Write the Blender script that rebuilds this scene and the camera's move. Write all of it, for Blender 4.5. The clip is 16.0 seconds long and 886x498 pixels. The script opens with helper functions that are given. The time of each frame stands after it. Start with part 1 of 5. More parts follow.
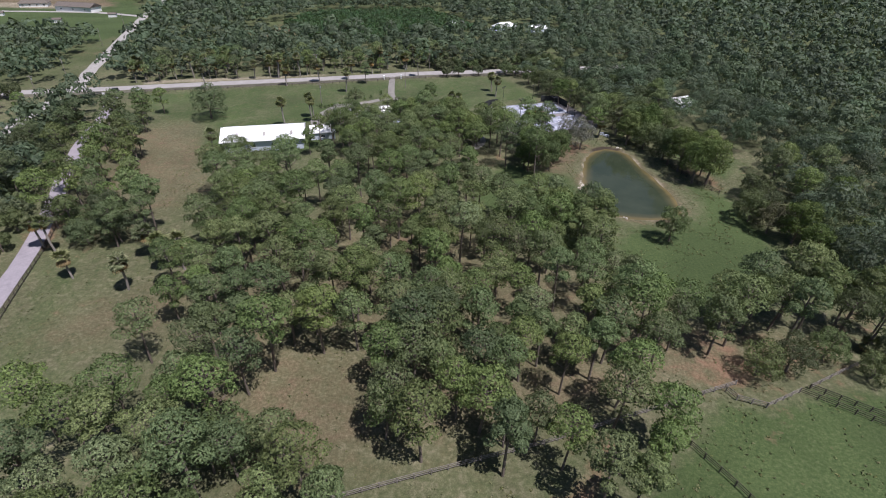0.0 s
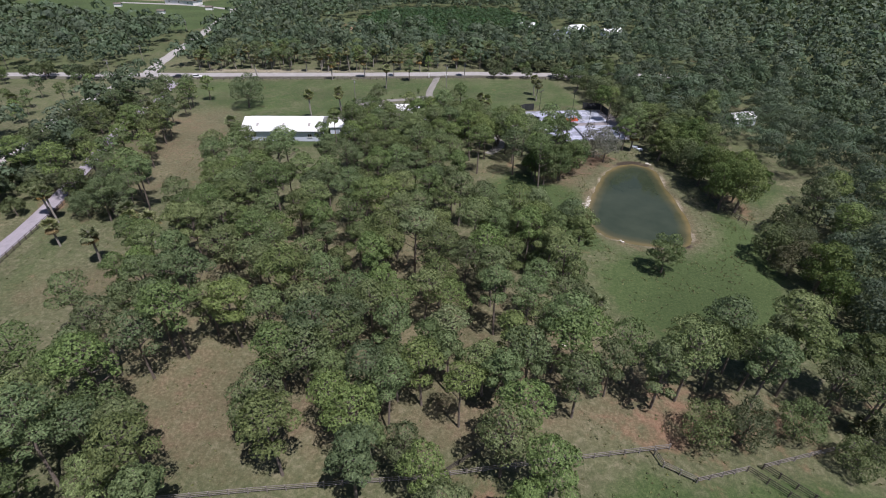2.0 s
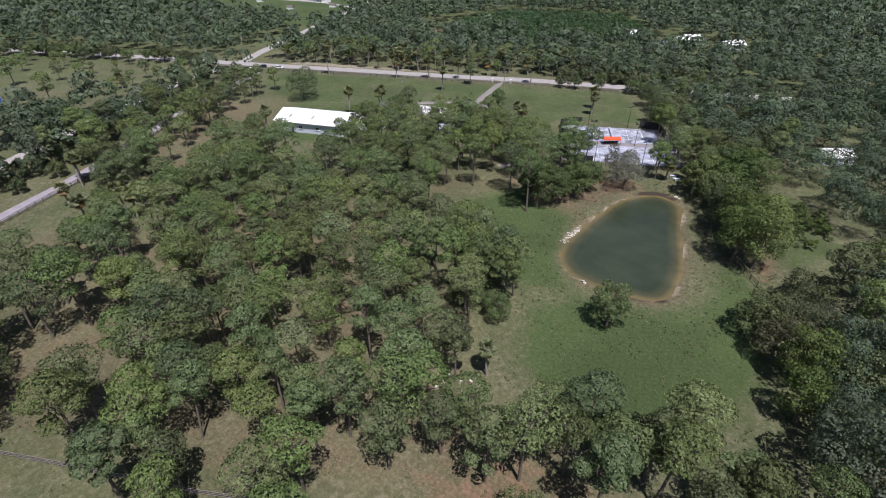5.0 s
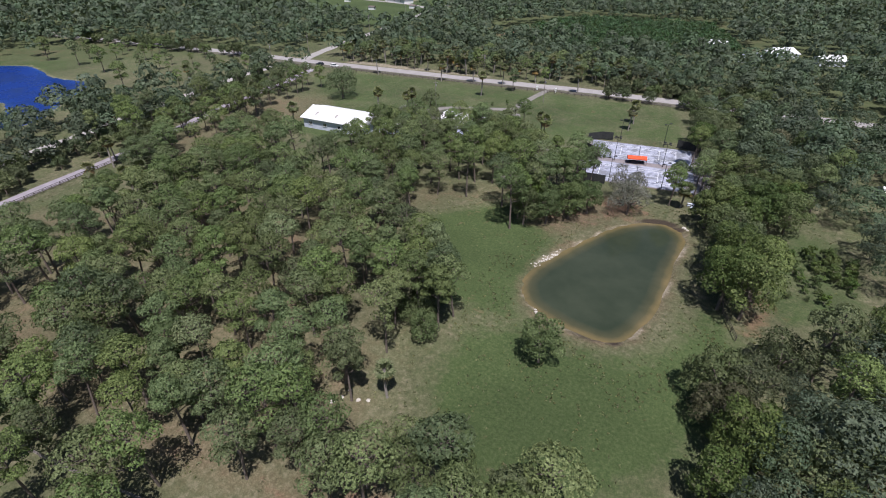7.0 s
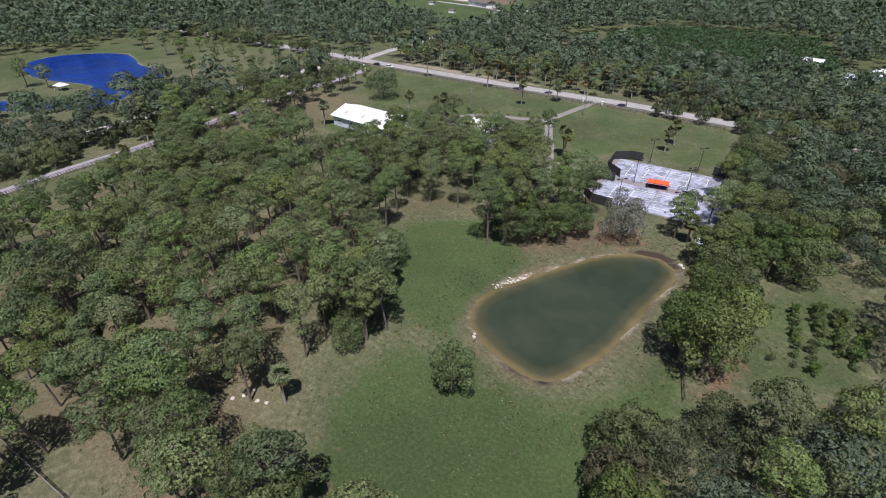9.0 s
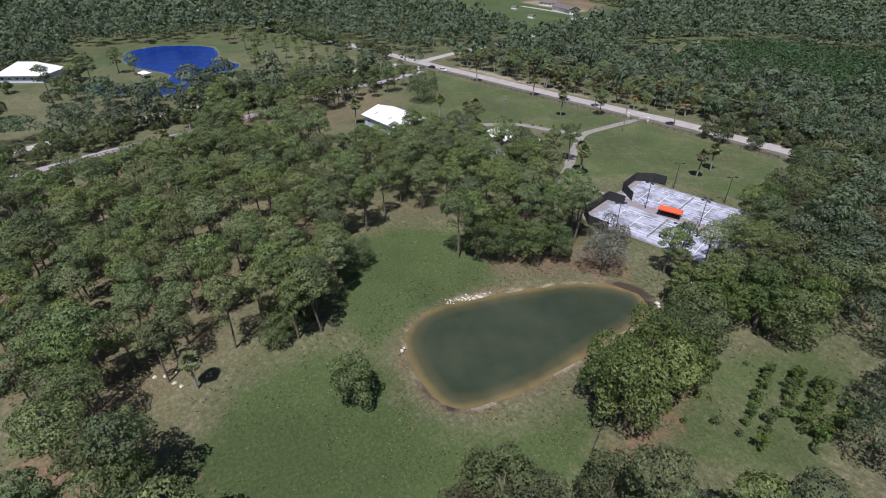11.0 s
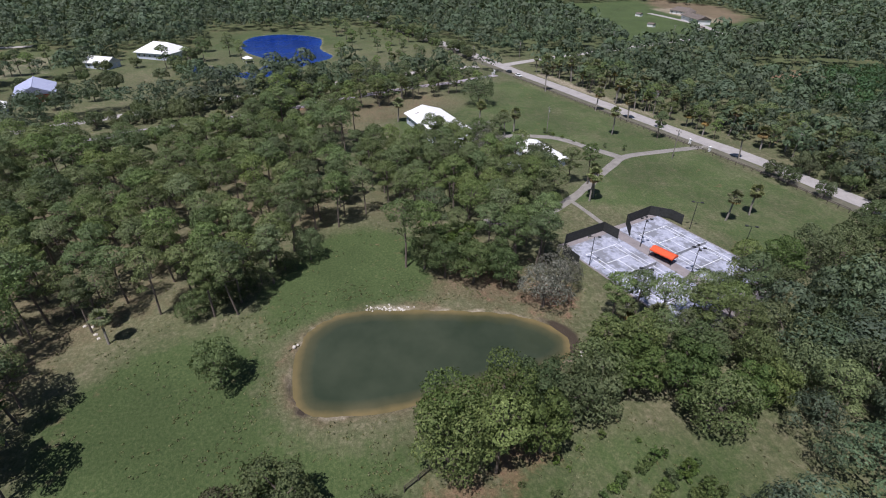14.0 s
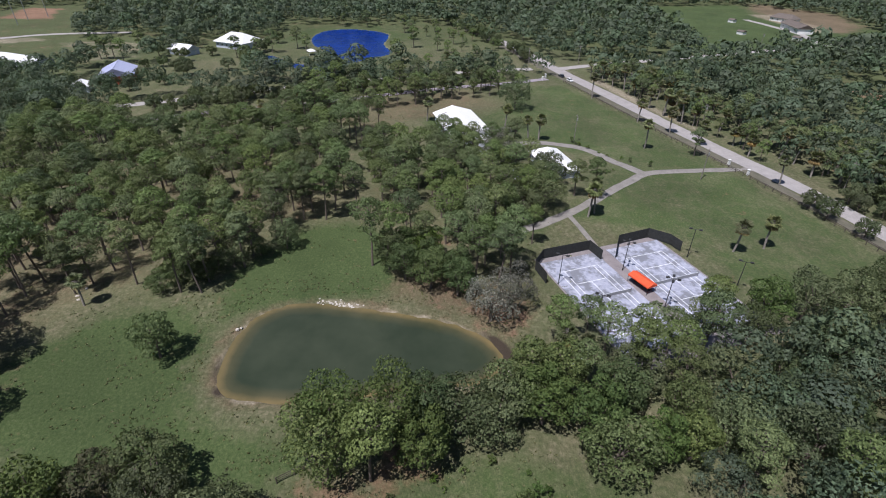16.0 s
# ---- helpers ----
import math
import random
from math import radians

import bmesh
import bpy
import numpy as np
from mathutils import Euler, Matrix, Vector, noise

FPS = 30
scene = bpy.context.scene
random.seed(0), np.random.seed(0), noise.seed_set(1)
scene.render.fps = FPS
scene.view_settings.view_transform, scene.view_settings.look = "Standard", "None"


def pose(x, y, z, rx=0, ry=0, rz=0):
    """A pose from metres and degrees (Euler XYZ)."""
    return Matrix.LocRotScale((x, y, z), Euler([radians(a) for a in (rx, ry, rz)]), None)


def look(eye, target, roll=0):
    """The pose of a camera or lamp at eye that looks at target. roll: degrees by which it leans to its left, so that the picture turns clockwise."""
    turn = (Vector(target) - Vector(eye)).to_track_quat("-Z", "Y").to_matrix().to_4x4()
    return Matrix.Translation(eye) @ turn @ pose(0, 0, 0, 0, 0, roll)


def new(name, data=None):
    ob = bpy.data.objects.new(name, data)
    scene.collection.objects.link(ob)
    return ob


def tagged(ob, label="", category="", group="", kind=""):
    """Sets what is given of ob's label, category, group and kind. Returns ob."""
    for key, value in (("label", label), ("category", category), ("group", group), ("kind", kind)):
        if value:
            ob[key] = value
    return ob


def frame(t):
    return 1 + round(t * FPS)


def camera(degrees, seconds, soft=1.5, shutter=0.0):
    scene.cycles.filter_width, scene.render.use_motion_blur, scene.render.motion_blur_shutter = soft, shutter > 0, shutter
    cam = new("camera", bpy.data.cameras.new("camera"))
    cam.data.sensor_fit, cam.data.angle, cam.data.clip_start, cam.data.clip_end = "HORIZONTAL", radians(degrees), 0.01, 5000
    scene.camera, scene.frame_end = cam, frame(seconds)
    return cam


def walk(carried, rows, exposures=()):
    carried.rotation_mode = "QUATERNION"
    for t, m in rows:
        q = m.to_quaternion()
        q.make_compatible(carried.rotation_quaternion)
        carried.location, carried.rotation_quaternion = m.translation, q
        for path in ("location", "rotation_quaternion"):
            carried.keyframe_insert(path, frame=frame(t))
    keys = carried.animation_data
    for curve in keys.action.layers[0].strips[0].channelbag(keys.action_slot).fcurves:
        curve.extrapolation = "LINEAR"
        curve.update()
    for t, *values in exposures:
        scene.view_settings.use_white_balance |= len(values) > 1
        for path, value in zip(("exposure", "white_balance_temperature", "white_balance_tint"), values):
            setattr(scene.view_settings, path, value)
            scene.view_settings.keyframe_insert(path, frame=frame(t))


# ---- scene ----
# camera
EXPOSURE = 0.33
cam = camera(82.97, 16.0, soft=1.05)
# seconds, x, y, z, pitch, roll, yaw
ROWS = [
    (0, 0, -0.02, 71.36, -33.14, 1.13, -0.93),
    (0.5, 7.45, 1.63, 71.38, -33.2, 1.12, 1.69),
    (1, 15.04, 3.62, 70.88, -33.23, 1.01, 4.17),
    (1.5, 22.23, 5.98, 70.33, -33.21, 0.84, 7.42),
    (2, 29.3, 8.74, 69.77, -33.19, 0.76, 10.51),
    (2.5, 36.22, 11.77, 69.41, -33.23, 0.66, 13.58),
    (3, 43.31, 15.16, 69.29, -33.21, 0.47, 16.44),
    (3.5, 49.93, 18.7, 69.07, -33.2, 0.42, 18.97),
    (4, 56.26, 22.5, 68.77, -33.14, 0.27, 21.64),
    (6.5, 85.63, 45.73, 68.23, -32.86, -0.28, 35.91),
    (7, 90.87, 51.15, 68.21, -32.79, -0.37, 38.73),
    (7.5, 95.34, 56.27, 68.15, -32.73, -0.34, 41.29),
    (8, 99.82, 61.96, 68.09, -32.63, -0.34, 44.15),
    (8.5, 104.06, 67.63, 67.97, -32.52, -0.3, 46.99),
    (9, 108.36, 74.12, 67.79, -32.38, -0.25, 49.97),
    (11.5, 124.46, 105.2, 68.29, -32.03, -0.04, 63.7),
    (12, 126.76, 111.65, 68.64, -32.04, 0.07, 66.24),
    (12.5, 128.68, 118.12, 68.85, -32.1, 0.17, 68.68),
    (13, 130.48, 124.83, 68.93, -32.08, 0.33, 71.46),
    (13.5, 131.97, 131.7, 69.06, -32.11, 0.39, 74.39),
    (14, 133.27, 138.36, 69.15, -32.15, 0.47, 76.83),
    (14.5, 134.27, 145.06, 69.35, -32.25, 0.53, 79.16),
    (15, 134.9, 151.77, 69.6, -32.28, 0.59, 81.86),
    (15.5, 135.34, 158.64, 69.83, -32.36, 0.62, 84.66),
    (16, 135.52, 165.48, 70.28, -32.47, 0.69, 87.41),
]
walk(cam, [(t, pose(x, y, z, 90 + pitch, 0, yaw) @ pose(0, 0, 0, 0, 0, roll)) for t, x, y, z, pitch, roll, yaw in ROWS], exposures=[(0.0, EXPOSURE + 0.03, 6010, 18), (9.0, EXPOSURE + 0.03, 6010, 18), (12.5, EXPOSURE - 0.03, 6010, 18), (16.0, EXPOSURE - 0.07, 5960, 17)])

# world and sun: shadows fall towards (-0.73, 0.68), the sun stands 65 degrees high
SUN_EL, SUN_AZ = radians(65), math.atan2(-0.68, 0.73)
world = bpy.data.worlds.new("sky")
scene.world = world
world.use_nodes = True
wn = world.node_tree.nodes
sky = wn.new("ShaderNodeTexSky")
sky.sky_type, sky.sun_disc = "NISHITA", False
sky.sun_elevation, sky.sun_rotation = SUN_EL, math.pi / 2 - SUN_AZ
sky.air_density, sky.dust_density, sky.ozone_density = 1.0, 0.6, 1.5
world.node_tree.links.new(sky.outputs[0], wn["Background"].inputs[0])
wn["Background"].inputs[1].default_value = 0.051
sun = new("sun", bpy.data.lights.new("sun", "SUN"))
sun.data.energy, sun.data.angle, sun.data.color = 4.4, radians(0.53), (1.0, 0.955, 0.88)
sun_way = Vector((math.cos(SUN_EL) * math.cos(SUN_AZ), math.cos(SUN_EL) * math.sin(SUN_AZ), math.sin(SUN_EL)))
sun.matrix_world = look(tuple(sun_way * 300), (0, 0, 0))


# ---- materials ----
def material(name, rough=0.85, metal=0.0):
    m = bpy.data.materials.new(name)
    m.use_nodes = True
    b = m.node_tree.nodes["Principled BSDF"]
    b.inputs["Roughness"].default_value, b.inputs["Metallic"].default_value = rough, metal
    b.inputs["Specular IOR Level"].default_value = 0.3
    return m, m.node_tree, b


def noise_node(nt, scale, detail=5.0, rough=0.6, where=None):
    n = nt.nodes.new("ShaderNodeTexNoise")
    n.inputs["Scale"].default_value, n.inputs["Detail"].default_value, n.inputs["Roughness"].default_value = scale, detail, rough
    if where is not None:
        nt.links.new(where, n.inputs["Vector"])
    return n.outputs["Fac"]


def ramp(nt, fac, stops):
    r = nt.nodes.new("ShaderNodeValToRGB")
    while len(r.color_ramp.elements) < len(stops):
        r.color_ramp.elements.new(0.5)
    for e, (p, c) in zip(r.color_ramp.elements, stops):
        e.position, e.color = p, (*c, 1)
    nt.links.new(fac, r.inputs[0])
    return r.outputs[0]


def mix(nt, fac, a, b, blend="MIX"):
    n = nt.nodes.new("ShaderNodeMix")
    n.data_type, n.blend_type = "RGBA", blend
    for value, socket in ((fac, n.inputs[0]), (a, n.inputs[6]), (b, n.inputs[7])):
        if isinstance(value, (int, float)):
            socket.default_value = value
        elif isinstance(value, tuple):
            socket.default_value = (*value, 1)
        else:
            nt.links.new(value, socket)
    return n.outputs[2]


def maths(nt, op, a, b=0.0, clamp=False):
    n = nt.nodes.new("ShaderNodeMath")
    n.operation, n.use_clamp = op, clamp
    for value, socket in ((a, n.inputs[0]), (b, n.inputs[1])):
        if isinstance(value, (int, float)):
            socket.default_value = value
        else:
            nt.links.new(value, socket)
    return n.outputs[0]


def bump(nt, b, height, strength, distance):
    n = nt.nodes.new("ShaderNodeBump")
    n.inputs["Strength"].default_value, n.inputs["Distance"].default_value = strength, distance
    nt.links.new(height, n.inputs["Height"])
    nt.links.new(n.outputs[0], b.inputs["Normal"])


def position(nt):
    return nt.nodes.new("ShaderNodeNewGeometry").outputs["Position"]


def attribute(nt, name):
    n = nt.nodes.new("ShaderNodeAttribute")
    n.attribute_name = name
    return n.outputs["Fac"]


def plain(name, a, b, scale=1.5, rough=0.8, metal=0.0, depth=0.0, local=False):
    """A weathered surface between two tones, at two scales."""
    m, nt, bs = material(name, rough, metal)
    where = nt.nodes.new("ShaderNodeTexCoord").outputs["Object"] if local else position(nt)
    f = maths(nt, "ADD", maths(nt, "MULTIPLY", noise_node(nt, scale, 6, 0.65, where), 0.6), maths(nt, "MULTIPLY", noise_node(nt, scale * 9, 3, 0.6, where), 0.4))
    nt.links.new(ramp(nt, f, [(0.32, a), (0.68, b)]), bs.inputs["Base Color"])
    if depth:
        bump(nt, bs, noise_node(nt, scale * 8, 4, 0.6, where), 0.6, depth)
    return m


def leaf(name, dark, mid, light, through_light=0.26, clumps=0.9, grain=5.5, sprig=0.55):
    """Foliage: tones by the spray, by the clump and by the tree."""
    m, nt, bs = material(name, 0.62)
    geo, info = nt.nodes.new("ShaderNodeNewGeometry"), nt.nodes.new("ShaderNodeObjectInfo")
    clump = maths(nt, "MULTIPLY", noise_node(nt, clumps, 3, 0.6, position(nt)), 0.75)
    fac = maths(nt, "ADD", maths(nt, "MULTIPLY", geo.outputs["Random Per Island"], sprig), maths(nt, "SUBTRACT", clump, sprig * 0.5 - 0.135), True)
    col = ramp(nt, fac, [(0.05, dark), (0.45, mid), (0.95, light)])
    fine = noise_node(nt, grain, 2, 0.65, position(nt))
    col = mix(nt, 1.0, col, ramp(nt, fine, [(0.34, (0.5, 0.52, 0.5)), (0.5, (0.95, 0.95, 0.95)), (0.68, (1.5, 1.45, 1.4))]), "MULTIPLY")
    bump(nt, bs, fine, 0.8, 0.22)
    tone = maths(nt, "FRACT", maths(nt, "ADD", info.outputs["Random"], attribute(nt, "tone")))
    hue = nt.nodes.new("ShaderNodeHueSaturation")
    nt.links.new(maths(nt, "ADD", maths(nt, "MULTIPLY", tone, -0.036), 0.519), hue.inputs["Hue"])
    nt.links.new(maths(nt, "ADD", maths(nt, "MULTIPLY", maths(nt, "FRACT", maths(nt, "MULTIPLY", tone, 7.3)), 0.6), 0.74), hue.inputs["Value"])
    nt.links.new(maths(nt, "ADD", maths(nt, "MULTIPLY", maths(nt, "FRACT", maths(nt, "MULTIPLY", tone, 3.7)), 0.3), 0.92), hue.inputs["Saturation"])
    nt.links.new(col, hue.inputs["Color"])
    nt.links.new(hue.outputs[0], bs.inputs["Base Color"])
    tr = nt.nodes.new("ShaderNodeBsdfTranslucent")
    nt.links.new(mix(nt, 0.5, hue.outputs[0], (0.16, 0.21, 0.04)), tr.inputs["Color"])
    mx = nt.nodes.new("ShaderNodeMixShader")
    mx.inputs[0].default_value = through_light
    nt.links.new(bs.outputs[0], mx.inputs[1])
    nt.links.new(tr.outputs[0], mx.inputs[2])
    nt.links.new(mx.outputs[0], nt.nodes["Material Output"].inputs["Surface"])
    return m


def ground_material():
    """Grass, dry grass, pine straw and sand, mixed by where the land is mown, worn or wooded."""
    m, nt, bs = material("grassland", 0.95)
    p = position(nt)
    fine, mid, broad, blot = noise_node(nt, 1.7, 6, 0.7, p), noise_node(nt, 0.33, 5, 0.65, p), noise_node(nt, 0.06, 4, 0.6, p), noise_node(nt, 0.85, 4, 0.7, p)
    lush = ramp(nt, fine, [(0.25, (0.03, 0.056, 0.017)), (0.5, (0.062, 0.091, 0.031)), (0.75, (0.113, 0.137, 0.06))])
    dry = ramp(nt, blot, [(0.27, (0.07, 0.075, 0.038)), (0.5, (0.132, 0.125, 0.074)), (0.73, (0.24, 0.21, 0.145))])
    straw = ramp(nt, fine, [(0.25, (0.072, 0.053, 0.032)), (0.5, (0.155, 0.118, 0.076)), (0.75, (0.26, 0.208, 0.145))])
    sand = ramp(nt, blot, [(0.3, (0.19, 0.16, 0.115)), (0.55, (0.33, 0.285, 0.22)), (0.72, (0.52, 0.475, 0.41))])
    clay = ramp(nt, fine, [(0.3, (0.16, 0.09, 0.058)), (0.7, (0.31, 0.195, 0.135))])
    wob = maths(nt, "ADD", maths(nt, "MULTIPLY", maths(nt, "SUBTRACT", mid, 0.5), 1.5), maths(nt, "MULTIPLY", maths(nt, "SUBTRACT", broad, 0.5), 1.3))

    def soft(name, gain=2.2, wobble=0.6):
        a = maths(nt, "ADD", attribute(nt, name), maths(nt, "MULTIPLY", wob, wobble))
        return maths(nt, "ADD", maths(nt, "MULTIPLY", maths(nt, "SUBTRACT", a, 0.5), gain), 0.5, True)

    col = mix(nt, soft("lush", 1.5, 0.75), dry, lush)
    col = mix(nt, soft("bare", 1.9, 0.8), col, straw)
    col = mix(nt, soft("clay", 2.0, 0.9), col, clay)
    col = mix(nt, soft("sand", 2.5, 0.45), col, sand)
    col = mix(nt, soft("mud", 2.5, 0.4), col, (0.05, 0.038, 0.028))
    col = mix(nt, 0.6, col, mix(nt, 1.0, col, ramp(nt, noise_node(nt, 5.5, 3, 0.7, p), [(0.3, (0.45, 0.45, 0.42)), (0.7, (1.35, 1.35, 1.3))]), "MULTIPLY"))
    col = mix(nt, 0.5, col, mix(nt, 1.0, col, ramp(nt, noise_node(nt, 0.035, 4, 0.65, p), [(0.35, (0.55, 0.58, 0.5)), (0.65, (1.25, 1.22, 1.2))]), "MULTIPLY"))
    nt.links.new(col, bs.inputs["Base Color"])
    bump(nt, bs, noise_node(nt, 3.0, 5, 0.7, p), 0.7, 0.25)
    return m


def water_material(name, deep, shallow, rough, ripple, gloss=0.5):
    """Murky water: brown over the shallows, darker in the deep, with calm and wind-ruffled patches whose sky sheen is
    partly put into the colour.
    """
    m, nt, bs = material(name, rough)
    p = position(nt)
    bs.inputs["IOR"].default_value, bs.inputs["Specular IOR Level"].default_value = 1.33, gloss
    drift = noise_node(nt, 0.07, 4, 0.6, p)
    shore = maths(nt, "ADD", attribute(nt, "shore"), maths(nt, "MULTIPLY", maths(nt, "SUBTRACT", noise_node(nt, 0.25, 4, 0.6, p), 0.5), 0.3), True)
    col = ramp(nt, shore, [(0.25, deep), (0.72, tuple(a * 0.72 + b * 0.28 for a, b in zip(deep, shallow))), (1.0, shallow)])
    # drift patches also lighten and darken the base colour, a painted sky sheen
    col = mix(nt, 0.8, col, mix(nt, 1.0, col, ramp(nt, drift, [(0.35, (0.72, 0.78, 0.74)), (0.65, (1.25, 1.2, 1.2))]), "MULTIPLY"))
    nt.links.new(col, bs.inputs["Base Color"])
    nt.links.new(maths(nt, "ADD", maths(nt, "MULTIPLY", drift, 0.25), rough - 0.08, True), bs.inputs["Roughness"])
    bump(nt, bs, noise_node(nt, ripple, 3, 0.5, p), 0.12, 0.05)
    return m


M_GROUND = ground_material()
M_POND = water_material("murky_pond_water", (0.038, 0.048, 0.03), (0.15, 0.118, 0.055), 0.06, 1.6, 0.5)
# the lake's blue base colour stands in for the sky mirrored in it
M_LAKE = water_material("blue_lake_water", (0.003, 0.022, 0.16), (0.008, 0.04, 0.2), 0.22, 0.8, 0.22)
M_PINE = leaf("pine_needles", (0.08, 0.11, 0.046), (0.138, 0.178, 0.077), (0.2, 0.245, 0.116), 0.28)
M_OAK = leaf("oak_leaves", (0.057, 0.077, 0.038), (0.106, 0.133, 0.065), (0.16, 0.187, 0.098))
M_BRIGHT = leaf("bright_leaves", (0.05, 0.078, 0.026), (0.098, 0.138, 0.05), (0.16, 0.2, 0.078))
M_SCRUB = leaf("scrub_leaves", (0.03, 0.06, 0.026), (0.055, 0.1, 0.045), (0.085, 0.135, 0.065))
M_SHRUB = leaf("shrub_leaves", (0.035, 0.065, 0.018), (0.08, 0.12, 0.035), (0.13, 0.18, 0.06))
M_DRYTUFT = leaf("dry_grass_tufts", (0.09, 0.105, 0.045), (0.14, 0.15, 0.072), (0.21, 0.205, 0.115))
M_RUSSET = leaf("russet_grey_leaves", (0.06, 0.06, 0.035), (0.115, 0.11, 0.065), (0.18, 0.165, 0.105))
M_GREY = leaf("grey_twigs", (0.09, 0.095, 0.075), (0.17, 0.172, 0.14), (0.28, 0.27, 0.23), 0.2)
M_PALM = leaf("palm_fronds", (0.06, 0.08, 0.03), (0.14, 0.16, 0.075), (0.27, 0.27, 0.16))
M_DRYPALM = leaf("dry_fronds", (0.12, 0.08, 0.03), (0.22, 0.16, 0.07), (0.34, 0.27, 0.14), 0.1)
# raised blue puts the haze of distance into the woods' leaf colour
M_WOOD = leaf("far_leaves", (0.055, 0.077, 0.045), (0.08, 0.108, 0.066), (0.112, 0.144, 0.092), 0.2, 0.22, 2.2, 0.25)
M_BARK = plain("pine_bark", (0.08, 0.062, 0.05), (0.21, 0.175, 0.15), 2.5, 0.95)
M_PALMBARK = plain("palm_bark", (0.16, 0.14, 0.12), (0.34, 0.31, 0.28), 3.0, 0.95)
M_CONCRETE = plain("pale_road_concrete", (0.25, 0.235, 0.23), (0.38, 0.355, 0.345), 0.25, 0.9, 0, 0.01)
M_ASPHALT = plain("sun_bleached_asphalt", (0.22, 0.20, 0.225), (0.34, 0.305, 0.335), 0.4, 0.9, 0, 0.01)
M_OLDDRIVE = plain("old_concrete_drive", (0.15, 0.14, 0.125), (0.29, 0.27, 0.25), 0.3, 0.95, 0, 0.02)
M_GRAVEL = plain("pale_gravel", (0.24, 0.22, 0.21), (0.42, 0.4, 0.38), 0.5, 0.95, 0, 0.03)
M_SHOULDER = plain("road_shoulder", (0.07, 0.075, 0.05), (0.17, 0.15, 0.12), 0.3, 0.95, 0, 0.03)
M_WHITE = plain("white_metal_roof", (0.74, 0.74, 0.75), (0.86, 0.86, 0.86), 0.4, 0.45)
M_WALL = plain("pale_painted_wall", (0.50, 0.54, 0.64), (0.62, 0.66, 0.74), 0.5, 0.8)
M_GLASS = plain("dark_window_glass", (0.015, 0.02, 0.025), (0.04, 0.05, 0.06), 1.0, 0.1)
M_TRIM = plain("white_trim", (0.68, 0.68, 0.66), (0.8, 0.8, 0.78), 2.0, 0.6)
M_REDWALL = plain("red_barn_paint", (0.30, 0.05, 0.03), (0.45, 0.09, 0.05), 1.0, 0.8)
M_BROWNROOF = plain("brown_shingles", (0.10, 0.085, 0.075), (0.19, 0.16, 0.14), 1.0, 0.9)
M_BLUEROOF = plain("blue_grey_roof", (0.3, 0.33, 0.5), (0.5, 0.52, 0.66), 0.8, 0.6)
M_BOARD = plain("weathered_board", (0.13, 0.11, 0.095), (0.30, 0.27, 0.245), 2.0, 0.9)
M_DARKBOARD = plain("dark_board", (0.04, 0.034, 0.03), (0.12, 0.1, 0.085), 2.0, 0.9)
M_ORANGE = plain("orange_canvas", (0.62, 0.075, 0.025), (0.78, 0.12, 0.045), 1.5, 0.75)
M_BLACK = plain("black_metal", (0.012, 0.012, 0.013), (0.035, 0.035, 0.036), 3.0, 0.5)
M_LINE = plain("worn_white_line", (0.62, 0.64, 0.68), (0.8, 0.81, 0.84), 1.2, 0.8)
M_STEEL = plain("grey_steel", (0.25, 0.26, 0.27), (0.42, 0.42, 0.43), 2.0, 0.5, 0.4)
M_ROCK = plain("pale_limestone", (0.34, 0.3, 0.25), (0.66, 0.62, 0.56), 2.5, 0.9, 0, 0.03)


# ---- mesh helpers ----
class Shape:
    """Gathers boxes, bars and sheets into one mesh."""

    def __init__(self):
        self.v, self.f = [], []

    def add(self, verts, faces):
        n = len(self.v)
        self.v += [tuple(p) for p in verts]
        self.f += [tuple(n + i for i in q) for q in faces]
        return self

    def box(self, c, s, rz=0.0, bevel=0.0):
        cs, sn = math.cos(rz), math.sin(rz)
        b = min(bevel, min(s) * 0.4)
        verts = []
        for k, inset in ((-1, b), (-1, 0), (1, 0), (1, b)) if b else ((-1, 0), (1, 0)):
            zz = c[2] + k * (s[2] / 2 - (b if (b and inset == 0) else 0))
            for i, j in ((-1, -1), (1, -1), (1, 1), (-1, 1)):
                x, y = i * (s[0] / 2 - inset), j * (s[1] / 2 - inset)
                verts.append((c[0] + x * cs - y * sn, c[1] + x * sn + y * cs, zz))
        layers = len(verts) // 4
        faces = [(3, 2, 1, 0), tuple(4 * (layers - 1) + i for i in range(4))]
        for a in range(layers - 1):
            faces += [(4 * a + i, 4 * a + (i + 1) % 4, 4 * a + 4 + (i + 1) % 4, 4 * a + 4 + i) for i in range(4)]
        return self.add(verts, faces)

    def bar(self, a, b, ra, rb=None, n=6, ends=True):
        a, b, rb = Vector(a), Vector(b), ra if rb is None else rb
        w = (b - a).normalized()
        u = w.orthogonal().normalized()
        v = w.cross(u)
        ring = [(math.cos(2 * math.pi * i / n), math.sin(2 * math.pi * i / n)) for i in range(n)]
        verts = [a + (u * x + v * y) * ra for x, y in ring] + [b + (u * x + v * y) * rb for x, y in ring]
        faces = [(i, (i + 1) % n, n + (i + 1) % n, n + i) for i in range(n)]
        if ends:
            faces += [tuple(range(n))[::-1], tuple(range(n, 2 * n))]
        return self.add(verts, faces)

    def mesh(self, name, mat):
        me = bpy.data.meshes.new(name)
        me.from_pydata(self.v, [], self.f)
        me.materials.append(mat)
        me.update()
        return me


def part(name, shape, mat, parent, label="", m=None):
    me = shape if isinstance(shape, bpy.types.Mesh) else shape.mesh(name, mat)
    ob = new(name, me)
    ob.parent = parent
    if m is not None:
        ob.matrix_basis = m
    if label:
        ob["label"] = label
    return ob


